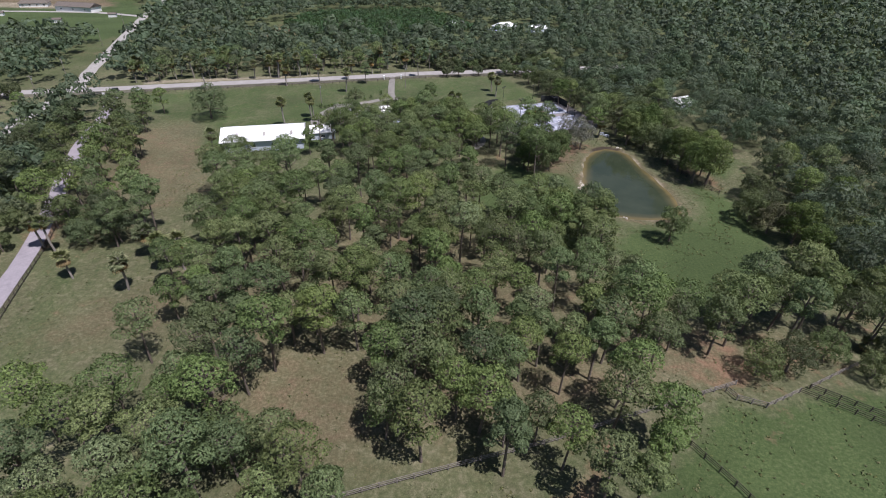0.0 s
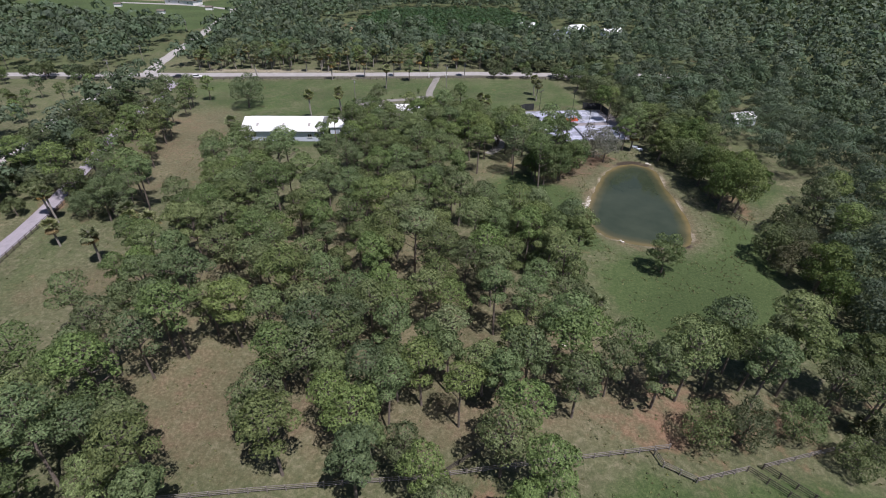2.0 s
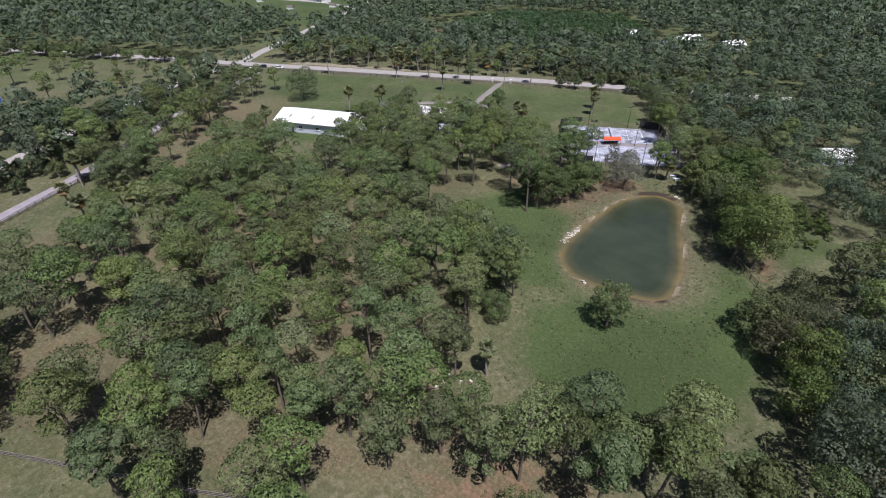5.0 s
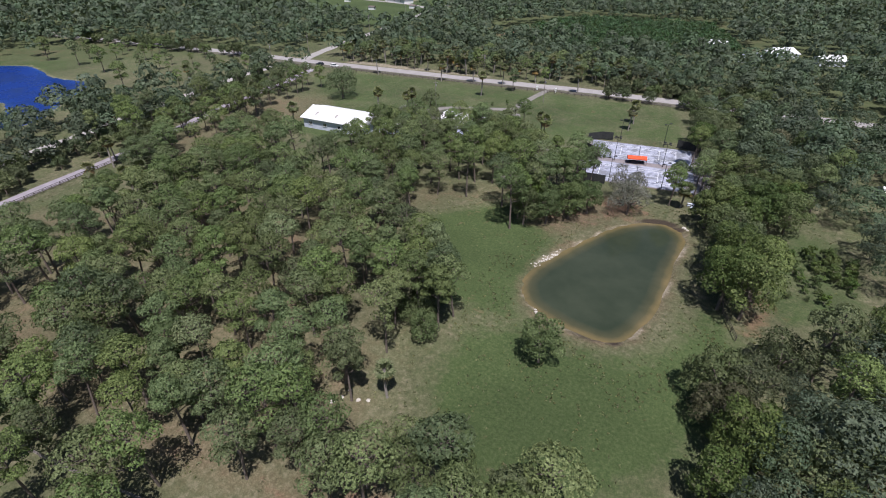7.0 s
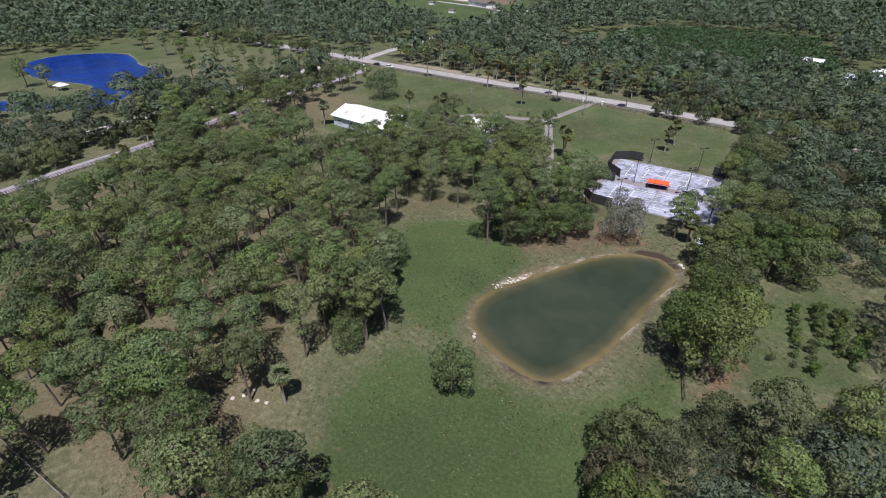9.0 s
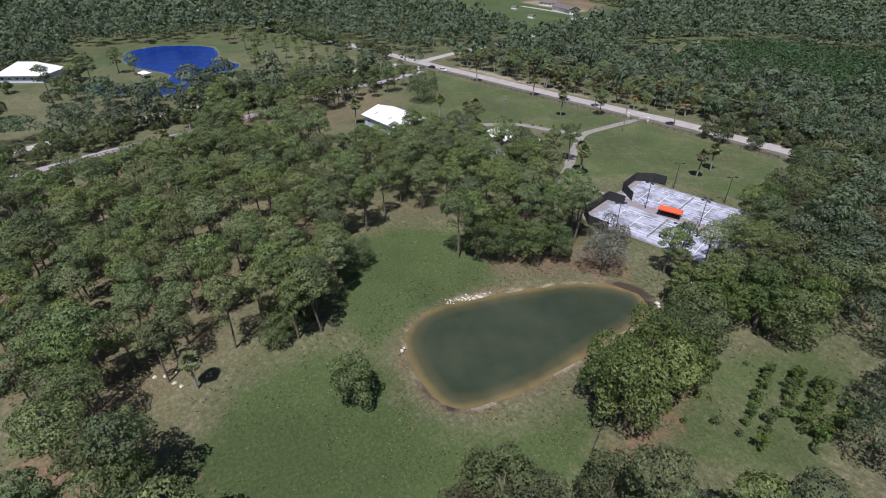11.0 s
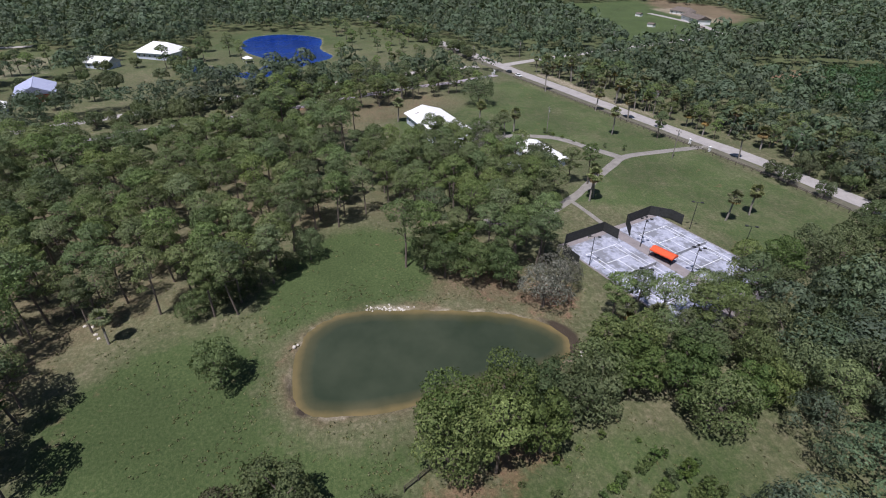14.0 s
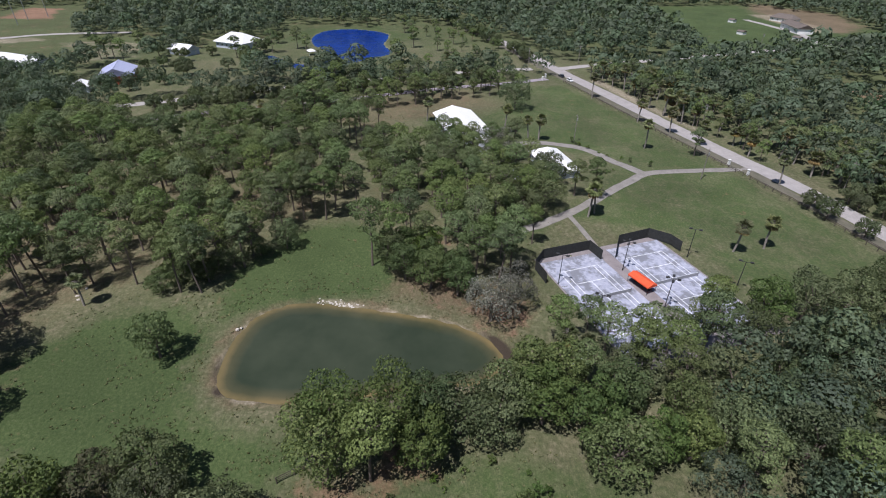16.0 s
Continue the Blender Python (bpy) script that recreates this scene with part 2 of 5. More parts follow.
def thing(name, label, category, group="", kind="", m=None):
    ob = new(name)
    ob.empty_display_size = 0.3
    if m is not None:
        ob.matrix_basis = m
    return tagged(ob, label, category, group, kind)


def single(name, shape, mat, label, category, group="", kind="", m=None):
    me = shape if isinstance(shape, bpy.types.Mesh) else shape.mesh(name, mat)
    ob = new(name, me)
    if m is not None:
        ob.matrix_basis = m
    return tagged(ob, label, category, group, kind)


def tri_mesh(name, v, f, mat, tones=None):
    """A mesh straight from arrays of places and triangles."""
    me = bpy.data.meshes.new(name)
    me.vertices.add(len(v))
    me.vertices.foreach_set("co", np.asarray(v, np.float32).ravel())
    me.loops.add(len(f) * 3)
    me.loops.foreach_set("vertex_index", np.asarray(f, np.int32).ravel())
    me.polygons.add(len(f))
    me.polygons.foreach_set("loop_start", np.arange(len(f), dtype=np.int32) * 3)
    if tones is not None:
        me.attributes.new("tone", "FLOAT", "POINT").data.foreach_set("value", np.asarray(tones, np.float32))
    me.materials.append(mat)
    me.update(calc_edges=True)
    return me


def smooth_line(pts, step=3.0, closed=False):
    """A Catmull-Rom line through the points."""
    p = np.array(pts, float)
    n = len(p)
    out = []
    for i in range(n if closed else n - 1):
        if closed:
            a, b, c, d = p[(i - 1) % n], p[i], p[(i + 1) % n], p[(i + 2) % n]
        else:
            a, b, c, d = p[max(i - 1, 0)], p[i], p[i + 1], p[min(i + 2, n - 1)]
        k = max(2, int(np.linalg.norm(c - b) / step))
        for s in np.arange(k) / k:
            out.append(0.5 * (2 * b + (c - a) * s + (2 * a - 5 * b + 4 * c - d) * s * s + (3 * b - a - 3 * c + d) * s ** 3))
    if not closed:
        out.append(p[-1])
    return np.array(out)


def edge_distance(x, y, poly):
    """Distance to a closed outline: minus inside."""
    best, inside = np.full(np.shape(x), 1e9), np.zeros(np.shape(x), bool)
    for (ax, ay), (bx, by) in zip(poly, np.roll(poly, -1, 0)):
        dx, dy = bx - ax, by - ay
        s = np.clip(((x - ax) * dx + (y - ay) * dy) / (dx * dx + dy * dy + 1e-9), 0, 1)
        best = np.minimum(best, np.hypot(x - ax - s * dx, y - ay - s * dy))
        inside ^= ((ay > y) != (by > y)) & (x < dx * (y - ay) / (dy + 1e-12) + ax)
    return np.where(inside, -best, best)


def line_distance(x, y, line):
    best = np.full(np.shape(x), 1e9)
    for (ax, ay), (bx, by) in zip(line[:-1], line[1:]):
        dx, dy = bx - ax, by - ay
        s = np.clip(((x - ax) * dx + (y - ay) * dy) / (dx * dx + dy * dy + 1e-9), 0, 1)
        best = np.minimum(best, np.hypot(x - ax - s * dx, y - ay - s * dy))
    return best


# ---- plan ----
POND = smooth_line([(51, 130), (47.5, 135), (47, 140), (48, 147), (51, 160), (55, 172), (60, 178.5), (65, 180.5), (70, 177), (71.5, 170),
                    (72.3, 160), (74, 149), (74.4, 140), (73.4, 132.5), (71, 128), (66, 127), (60, 127), (55, 128)], 2.0, True)
LAKE = smooth_line([(-302, 85), (-316, 96), (-316, 116), (-296, 138), (-252, 138), (-226, 145), (-212, 137), (-197, 124), (-180, 112), (-172, 99),
                    (-182, 88), (-194, 66), (-208, 58), (-212, 68), (-190, 87), (-191, 99), (-204, 104), (-218, 106), (-234, 98), (-250, 89), (-275, 83)], 4.0, True)
MAIN_ROAD = smooth_line([(-640, 124), (-501, 162), (-251, 229), (-173, 247), (-105, 264), (-68, 273), (-35, 281.5), (-9, 289), (30, 296), (130, 316)], 6.0)
SIDE_ROAD = smooth_line([(-176, 249), (-186, 272), (-206, 333), (-249, 463), (-300, 640)], 8.0)
FARM_ROAD = smooth_line([(-246, 463), (-282, 476), (-310, 482), (-382, 480)], 8.0)
DRIVE = smooth_line([(-78, 40), (-86, 57), (-93, 74), (-98, 90), (-102, 104), (-111, 127), (-126, 161), (-136, 189), (-141, 208), (-152, 236)], 4.0)
SCHOOL_ROAD = smooth_line([(-96, 12), (-113, 51), (-126, 74), (-135, 100), (-155, 155), (-166, 186), (-172, 205), (-176, 232)], 4.0)
HOUSE_DRIVE = smooth_line([(-25, 283), (-24, 263), (-22, 244), (-15, 234), (-5, 222), (6, 209), (17, 190), (14, 178)], 3.0)
LOOP_DRIVE = smooth_line([(-21, 242), (-32, 235), (-46, 226), (-52, 208), (-46, 196)], 3.0)
FOOT_PATH = smooth_line([(7, 208), (15, 209.5), (25, 211)], 2.0)

LUSH = []
LUSH.append(([(50, 96), (66, 84), (80, 90), (90, 108), (93, 140), (84, 150), (79, 128), (66, 121), (54, 122), (47, 112)], 1.2, 7))
LUSH.append(([(-140, 222), (-140, 243), (-56, 266), (-25, 274), (35, 286), (52, 245), (20, 233), (10, 209), (25, 190), (12, 190), (-8, 223), (-34, 236), (-50, 188), (-84, 190), (-96, 200)], 0.7, 3))
LUSH.append(([(-470, 395), (-346, 387), (-233, 368), (-218, 413), (-262, 480), (-310, 560), (-420, 585), (-490, 530)], 1.3, 4))
LUSH.append(([(28, 38), (52, 60), (59, 57), (70, 62), (104, 62), (128, 48), (116, 14), (84, 4), (36, 8)], 1.3, 5))
LUSH.append(([(-90, 70), (-94, 95), (-84, 104), (-75, 80), (-68, 50), (-62, 30), (-80, 40)], 0.62, 8))
LUSH.append(([(84, 160), (88, 200), (104, 200), (112, 168), (98, 152)], 0.7, 4))
LUSH.append(([(-320, 70), (-330, 130), (-290, 160), (-215, 158), (-165, 120), (-160, 90), (-200, 50)], 0.5, 10))
LUSH.append(([(34, 118), (14, 130), (10, 146), (22, 164), (42, 172), (46, 148), (52, 122)], 1.15, 6))
LUSH.append(([(-85, 165), (-92, 190), (-40, 200), (-40, 178), (-60, 165)], 0.9, 4))
BARE = []
BARE.append(([(-62, 110), (-30, 130), (0, 165), (40, 190), (50, 183), (34, 174), (12, 156), (6, 140), (12, 126), (28, 116), (45, 95), (60, 85), (95, 84), (80, 66), (40, 58), (0, 45), (-30, 40), (-55, 60)], 0.47, 10))
BARE.append(([(-30, 40), (-5, 48), (40, 60), (80, 70), (60, 78), (30, 72), (0, 68), (-30, 62)], 0.56, 6))
BARE.append(([(-100, 108), (-80, 112), (-70, 150), (-100, 205), (-135, 190)], 0.5, 8))
BARE.append(([(-88, 72), (-64, 104), (-52, 100), (-50, 70)], 0.5, 8))
BARE.append(([(-520, 560), (-420, 600), (-330, 560), (-300, 520), (-380, 500), (-470, 530)], 0.9, 10))
CLAY = []
CLAY.append(([(50, 60), (80, 68), (92, 82), (60, 76), (40, 66)], 0.45, 6))
CLAY.append(([(6, 158), (30, 150), (50, 172), (44, 186), (20, 180)], 0.2, 6))
BARE.append(([(30, 158), (44, 156), (52, 172), (60, 183), (50, 190), (36, 176)], 0.75, 5))
CLAY.append(([(40, 168), (50, 172), (58, 182), (48, 188), (38, 178)], 0.42, 5))
CLAY.append(([(40, 182), (52, 178), (58, 184), (48, 190)], 0.6, 3))
CLAY.append(([(-104, 104), (-112, 128), (-107, 130), (-100, 108)], 0.9, 2))
CLAY.append(([(-128, 388), (-80, 410), (-90, 424), (-128, 420)], 0.95, 6))
CLAY.append(([(18, 40), (30, 52), (24, 40)], 0.7, 3))
CLAY.append(([(-362, -206), (-364, -166), (-440, -200), (-430, -230)], 1.1, 3))
CLAY.append(([(82, 168), (90, 146), (96, 150), (90, 168)], 0.55, 4))
SAND = []
SAND.append(([(-150, 258), (-96, 270), (-60, 281), (-60, 285), (-100, 277), (-152, 266)], 0.72, 3))
SAND.append(([(-258, -100), (-262, -26), (-205, -12), (-190, -36)], 0.42, 4))
SAND.append(([(-262, -160), (-278, -120), (-262, -105), (-240, -140)], 0.6, 4))
SAND.append(([(-196, 225), (-160, 240), (-160, 262), (-200, 250)], 0.4, 6))
SAND.append(([(-420, 500), (-300, 490), (-310, 520), (-420, 540)], 0.6, 8))


# ---- ground and water ----
WATER_Z = -0.4


def land_height(x, y):
    h = 0.10 * np.sin(x * 0.11 + 1.3) * np.sin(y * 0.093) + 0.06 * np.sin(x * 0.31 + y * 0.23)
    near = np.clip(line_distance(x, y, MAIN_ROAD) / 12, 0, 1) * np.clip(line_distance(x, y, DRIVE) / 8, 0, 1)
    h = np.minimum(h, 0.02) * near - 0.02
    for poly, slope in ((POND, 0.16), (LAKE, 0.10)):
        far = (x > poly[:, 0].min() - 15) & (x < poly[:, 0].max() + 15) & (y > poly[:, 1].min() - 15) & (y < poly[:, 1].max() + 15)
        d = np.full(np.shape(x), 99.0)
        d[far] = edge_distance(x[far], y[far], poly)
        bank = WATER_Z + np.where(d > 0, d * slope, np.maximum(d * 0.5, -2.5))
        h = np.where(d < 6, np.minimum(h, bank), h)
    return h


def field(x, y, areas):
    out = np.zeros(np.shape(x))
    for poly, strength, soft in areas:
        p = np.array(poly, float)
        c = (x > p[:, 0].min() - soft) & (x < p[:, 0].max() + soft) & (y > p[:, 1].min() - soft) & (y < p[:, 1].max() + soft)
        d = edge_distance(x[c], y[c], p)
        out[c] = np.maximum(out[c], strength * np.clip(0.5 - d / (2 * soft), 0, 1))
    return out


def ground():
    xs = np.concatenate([np.linspace(-4500, -700, 12), np.arange(-680, -330, 14), np.arange(-326, -112, 3.2), np.arange(-110, 125, 2.0), np.arange(128, 600, 14), np.linspace(640, 4500, 12)])
    ys = np.concatenate([np.linspace(-4500, -360, 12), np.arange(-340, 14, 12), np.arange(20, 205, 2.0), np.arange(206, 320, 2.6), np.arange(324, 800, 12), np.linspace(840, 4500, 12)])
    gx, gy = np.meshgrid(xs, ys)
    x, y = gx.ravel(), gy.ravel()
    v = np.column_stack([x, y, land_height(x, y)])
    nx, ny = len(xs), len(ys)
    i = (np.arange(ny - 1)[:, None] * nx + np.arange(nx - 1)[None]).ravel()
    f = np.concatenate([np.column_stack([i, i + 1, i + nx + 1]), np.column_stack([i, i + nx + 1, i + nx])])
    me = tri_mesh("ground", v, f, M_GROUND)
    me.polygons.foreach_set("use_smooth", np.ones(len(f), bool))
    dp, dl = edge_distance(x, y, POND), edge_distance(x, y, LAKE)
    lush, bare, clay, sand = field(x, y, LUSH), field(x, y, BARE), field(x, y, CLAY), field(x, y, SAND)
    out = np.hypot(x + 40, y - 150)
    bare = np.maximum(bare, 0.30 * np.clip((out - 190) / 60, 0, 1) * (lush < 0.3))
    lush = np.maximum(lush, 0.40 + 0.35 * np.clip((out - 190) / 60, 0, 1))
    rim = 0.5 + 0.5 * np.sin(x * 0.21 + y * 0.17) * np.sin(y * 0.13 - 0.6)
    sand = np.maximum(sand, np.clip(1.2 - np.abs(dp - 0.4) / 0.9, 0, 1) * (0.5 + 0.35 * rim))
    sand = np.maximum(sand, 1.1 * np.clip(1.2 - np.abs(y - 146) / 6, 0, 1) * np.clip(1.3 - dp / 2.2, 0, 1) * (x < 56) * (dp > 0))
    sand = np.maximum(sand, np.clip(1.0 - np.maximum(dl, 0) / 5, 0, 1) * 0.5)
    bare = np.maximum(bare, np.clip(1.0 - np.maximum(dp, 0) / 5.5, 0, 1) * 0.6)
    mud = np.maximum(np.clip(1.2 - np.abs(dp - 0.4) / 1.0, 0, 1) * np.clip(1.6 - np.hypot(x - 69, y - 127) / 5.5, 0, 1), np.clip(1.2 - np.abs(dp - 0.9) / 1.9, 0, 1) * np.clip(1.6 - np.hypot(x - 64, y - 180.5) / 6, 0, 1))
    for name, val in (("lush", lush), ("bare", bare), ("clay", clay), ("sand", sand), ("mud", mud)):
        me.attributes.new(name, "FLOAT", "POINT").data.foreach_set("value", val.astype(np.float32))
    ob = tagged(new("ground", me), "patchy mown grass, dry pasture and bare brown soil", "ground", kind="structure")
    return ob


def water(name, poly, mat, label, grow, reach):
    """A level sheet that runs a little way under its banks, with how near the shore it is."""
    c = poly.mean(0)
    x0, y0 = poly.min(0) - grow
    x1, y1 = poly.max(0) + grow
    st = reach / 4
    xs, ys = np.arange(x0, x1 + st, st), np.arange(y0, y1 + st, st)
    gx, gy = np.meshgrid(xs, ys)
    x, y = gx.ravel(), gy.ravel()
    d = edge_distance(x, y, poly)
    nx = len(xs)
    i = (np.arange(len(ys) - 1)[:, None] * nx + np.arange(nx - 1)[None]).ravel()
    quads = np.column_stack([i, i + 1, i + nx + 1, i + nx])
    quads = quads[(d[quads] < grow).all(1)]
    used = np.unique(quads)
    back = np.zeros(len(x), int)
    back[used] = np.arange(len(used))
    q = back[quads]
    f = np.concatenate([q[:, [0, 1, 2]], q[:, [0, 2, 3]]])
    me = tri_mesh(name, np.column_stack([x[used], y[used], np.full(len(used), WATER_Z)]), f, mat)
    me.attributes.new("shore", "FLOAT", "POINT").data.foreach_set("value", np.clip(1 + d[used] / reach, 0, 1).astype(np.float32))
    return tagged(new(name, me), label, "water", kind="structure")


ground()
water("pond_water", POND, M_POND, "still murky green pond water with brown shallows", 2.0, 4.5)
water("lake_water", LAKE, M_LAKE, "deep blue lake water with the sky's reflection put into its colour", 3.0, 8.0)


def ribbon(name, line, width, mat, label, category="road", z=0.04, ragged=0.15, thick=0.12, seed=1):
    """A paved strip with a worn edge."""
    rng = np.random.default_rng(seed)
    t = np.gradient(line, axis=0)
    t /= np.linalg.norm(t, axis=1)[:, None] + 1e-9
    n = np.column_stack([-t[:, 1], t[:, 0]])
    half = width / 2
    a = line + n * (half + rng.normal(0, ragged, len(line)))[:, None]
    b = line - n * (half + rng.normal(0, ragged, len(line)))[:, None]
    k = len(line)
    s = Shape()
    verts = [(p[0], p[1], z) for p in a] + [(p[0], p[1], z + 0.05) for p in line] + [(p[0], p[1], z) for p in b]
    verts += [(p[0], p[1], z - thick) for p in a] + [(p[0], p[1], z - thick) for p in b]
    faces = []
    for i in range(k - 1):
        faces += [(i, k + i, k + i + 1, i + 1), (k + i, 2 * k + i, 2 * k + i + 1, k + i + 1), (3 * k + i, i, i + 1, 3 * k + i + 1), (2 * k + i, 4 * k + i, 4 * k + i + 1, 2 * k + i + 1)]
    s.add(verts, faces)
    return single(name, s, mat, label, category, kind="structure")


def offset(line, d):
    t = np.gradient(line, axis=0)
    t /= np.linalg.norm(t, axis=1)[:, None] + 1e-9
    return line + np.column_stack([-t[:, 1], t[:, 0]]) * d


ribbon("road_main", MAIN_ROAD, 7.6, M_CONCRETE, "straight pale concrete country road", z=0.10)
ribbon("road_shoulder", offset(MAIN_ROAD, -6.3), 4.4, M_SHOULDER, "dark grassy ditch shoulder beside the road", z=0.05, ragged=0.5)
ribbon("road_side", SIDE_ROAD, 6.5, M_GRAVEL, "pale unpaved side road between woods", z=0.06, ragged=0.3)
ribbon("road_park", smooth_line([(-246, -185), (-270, -144), (-288, -116), (-298, -60)], 6.0), 7.0, M_GRAVEL, "pale parking road beside the sports field", z=0.06)
ribbon("road_farm", FARM_ROAD, 6.0, M_GRAVEL, "pale farm track across green fields", z=0.06, ragged=0.3)
ribbon("road_drive", DRIVE, 4.6, M_ASPHALT, "sun-bleached lavender-grey asphalt drive beside a board fence", z=0.07, ragged=0.08)
ribbon("road_school", SCHOOL_ROAD, 6.0, M_GRAVEL, "pale road between rows of trees", z=0.06, ragged=0.2)
ribbon("road_house", HOUSE_DRIVE, 3.2, M_OLDDRIVE, "pale concrete house drive across the lawn", z=0.06)
ribbon("road_loop", LOOP_DRIVE, 3.6, M_OLDDRIVE, "grey asphalt loop drive towards the houses", z=0.08)
ribbon("path_court", FOOT_PATH, 1.5, M_OLDDRIVE, "narrow pale footpath to the tennis courts", "path", z=0.05, ragged=0.05)


# ---- trees ----
def sprays(rng, centres, radii, count, size, squash=0.8, up=0.25, spread=0.55, long=1.5):
    """Small triangles of foliage over clumps: places and triangles."""
    c = np.repeat(np.asarray(centres, float), count, 0)
    r = np.repeat(np.asarray(radii, float), count)
    d = rng.normal(size=c.shape)
    d[:, 2] += up
    d /= np.linalg.norm(d, axis=1)[:, None]
    p = c + d * (r * rng.uniform(0.62, 1.06, len(r)))[:, None] * np.array([1, 1, squash])
    n = d + rng.normal(size=d.shape) * spread
    n /= np.linalg.norm(n, axis=1)[:, None]
    a = np.cross(n, rng.normal(size=d.shape))
    a /= np.linalg.norm(a, axis=1)[:, None] + 1e-9
    b = np.cross(n, a)
    s = (size * rng.uniform(0.6, 1.4, len(r)))[:, None]
    v = np.stack([p + a * s * long * 0.6, p - a * s * 0.5 + b * s * 0.55, p - a * s * 0.5 - b * s * 0.55], 1).reshape(-1, 3)
    return v, np.arange(len(v)).reshape(-1, 3)


def lobed(rng, lobes, total, size, spread=0.42, low=-0.3, long=1.5, bumps=5.0, rough=0.2):
    """Foliage over overlapping domes with a knobbly skin: places and triangles. A lobe is x, y, z, radius, flatness."""
    lobes = np.asarray(lobes, float)
    share = lobes[:, 3] ** 2
    which = rng.choice(len(lobes), size=int(total * 1.7), p=share / share.sum())
    L = lobes[which]
    d = rng.normal(size=(len(L), 3))
    d[:, 2] += 0.25
    d /= np.linalg.norm(d, axis=1)[:, None]
    ph = rng.uniform(0, 6.28, (len(lobes), 3))[which]
    k = bumps * L[:, 3:4] / 2.0
    knob = np.sin(d[:, :1] * k + ph[:, :1]) * np.sin(d[:, 1:2] * k + ph[:, 1:2]) + np.sin(d[:, 2:] * k * 1.3 + ph[:, 2:]) * 0.6
    r = L[:, 3:4] * (0.92 + rough * 0.6 * knob - np.abs(rng.normal(0, 0.09, (len(L), 1))))
    flat = np.column_stack([np.ones(len(L)), np.ones(len(L)), L[:, 4]])
    p = L[:, :3] + d * r * flat
    ok = d[:, 2] > low
    for m, (x, y, z, rad, sq) in enumerate(lobes):
        q = (p - (x, y, z)) / (rad, rad, rad * sq)
        ok &= (which == m) | ((q ** 2).sum(1) > 0.72)
    p, d = p[ok][:total], d[ok][:total]
    n = d + rng.normal(size=d.shape) * spread
    n /= np.linalg.norm(n, axis=1)[:, None]
    a = np.cross(n, rng.normal(size=d.shape))
    a /= np.linalg.norm(a, axis=1)[:, None] + 1e-9
    b = np.cross(n, a)
    s = (size * rng.uniform(0.6, 1.4, len(p)))[:, None]
    v = np.stack([p + a * s * long * 0.6, p - a * s * 0.5 + b * s * 0.55, p - a * s * 0.5 - b * s * 0.55], 1).reshape(-1, 3)
    return v, np.arange(len(v)).reshape(-1, 3)


def limb(s, a, b, ra, rb, bend, rng, n=5):
    """A bent tapering limb of three pieces."""
    a, b = Vector(a), Vector(b)
    side = Vector(rng.normal(size=3)) * bend * (b - a).length
    pts = [a, a.lerp(b, 0.4) + side, a.lerp(b, 0.75) + side * 0.6, b]
    for i in range(3):
        s.bar(pts[i], pts[i + 1], ra + (rb - ra) * i / 3, ra + (rb - ra) * (i + 1) / 3, n, False)


def pine(seed, height, radius, lobes=6, bare=False, total=3300, size=0.245):
    """Slash pine: a tall bare trunk under an uneven cap of flat needle domes on spreading limbs."""
    rng = np.random.default_rng(seed)
    wood = Shape()
    lean = rng.normal(0, 0.03, 2) * height
    top = Vector((lean[0], lean[1], height * 0.9))
    limb(wood, (0, 0, -0.3), top, 0.25, 0.08, 0.012, rng, 7)
    mid = height - 0.5 * radius
    caps = [(lean[0], lean[1], mid, 0.62 * radius, 0.78)]
    turn = rng.uniform(0, 6.28)
    for i in range(lobes + 2):
        ang = turn + 6.283 * i / (lobes + 2) + rng.normal(0, 0.22)
        reach = radius * rng.uniform(0.42, 0.64)
        r = radius * rng.uniform(0.3, 0.46)
        z = mid - 0.6 * reach * rng.uniform(0.2, 1.6)
        caps.append((lean[0] + reach * math.cos(ang), lean[1] + reach * math.sin(ang), z, r, rng.uniform(0.6, 0.8)))
    for i in range(7):
        ang = turn + 2.4 * i + rng.normal(0, 0.4)
        reach = radius * rng.uniform(0.3, 0.75)
        caps.append((reach * math.cos(ang), reach * math.sin(ang), mid - radius * rng.uniform(0.55, 1.5), radius * rng.uniform(0.24, 0.4), 0.65))
    for c in caps:
        root = Vector((0, 0, 0)).lerp(top, max(0.42, min(0.96, (c[2] - 1.4) / (height * 0.9))))
        limb(wood, root, (c[0], c[1], c[2] - 0.1), 0.09, 0.04, 0.06, rng, 4)
        tip = (c[0] + rng.normal(0, 0.45) * c[3], c[1] + rng.normal(0, 0.45) * c[3], c[2] + 0.1)
        wood.bar(Vector(root).lerp(Vector(c[:3]), 0.6), tip, 0.05, 0.025, 3, False)
    v, f = lobed(rng, caps, total if not bare else 220, size, 0.36, -0.35, 1.6, 9.0, 0.26)
    return wood.mesh("trunk", M_BARK), tri_mesh("crown", v, f, M_PINE if not bare else M_GREY)


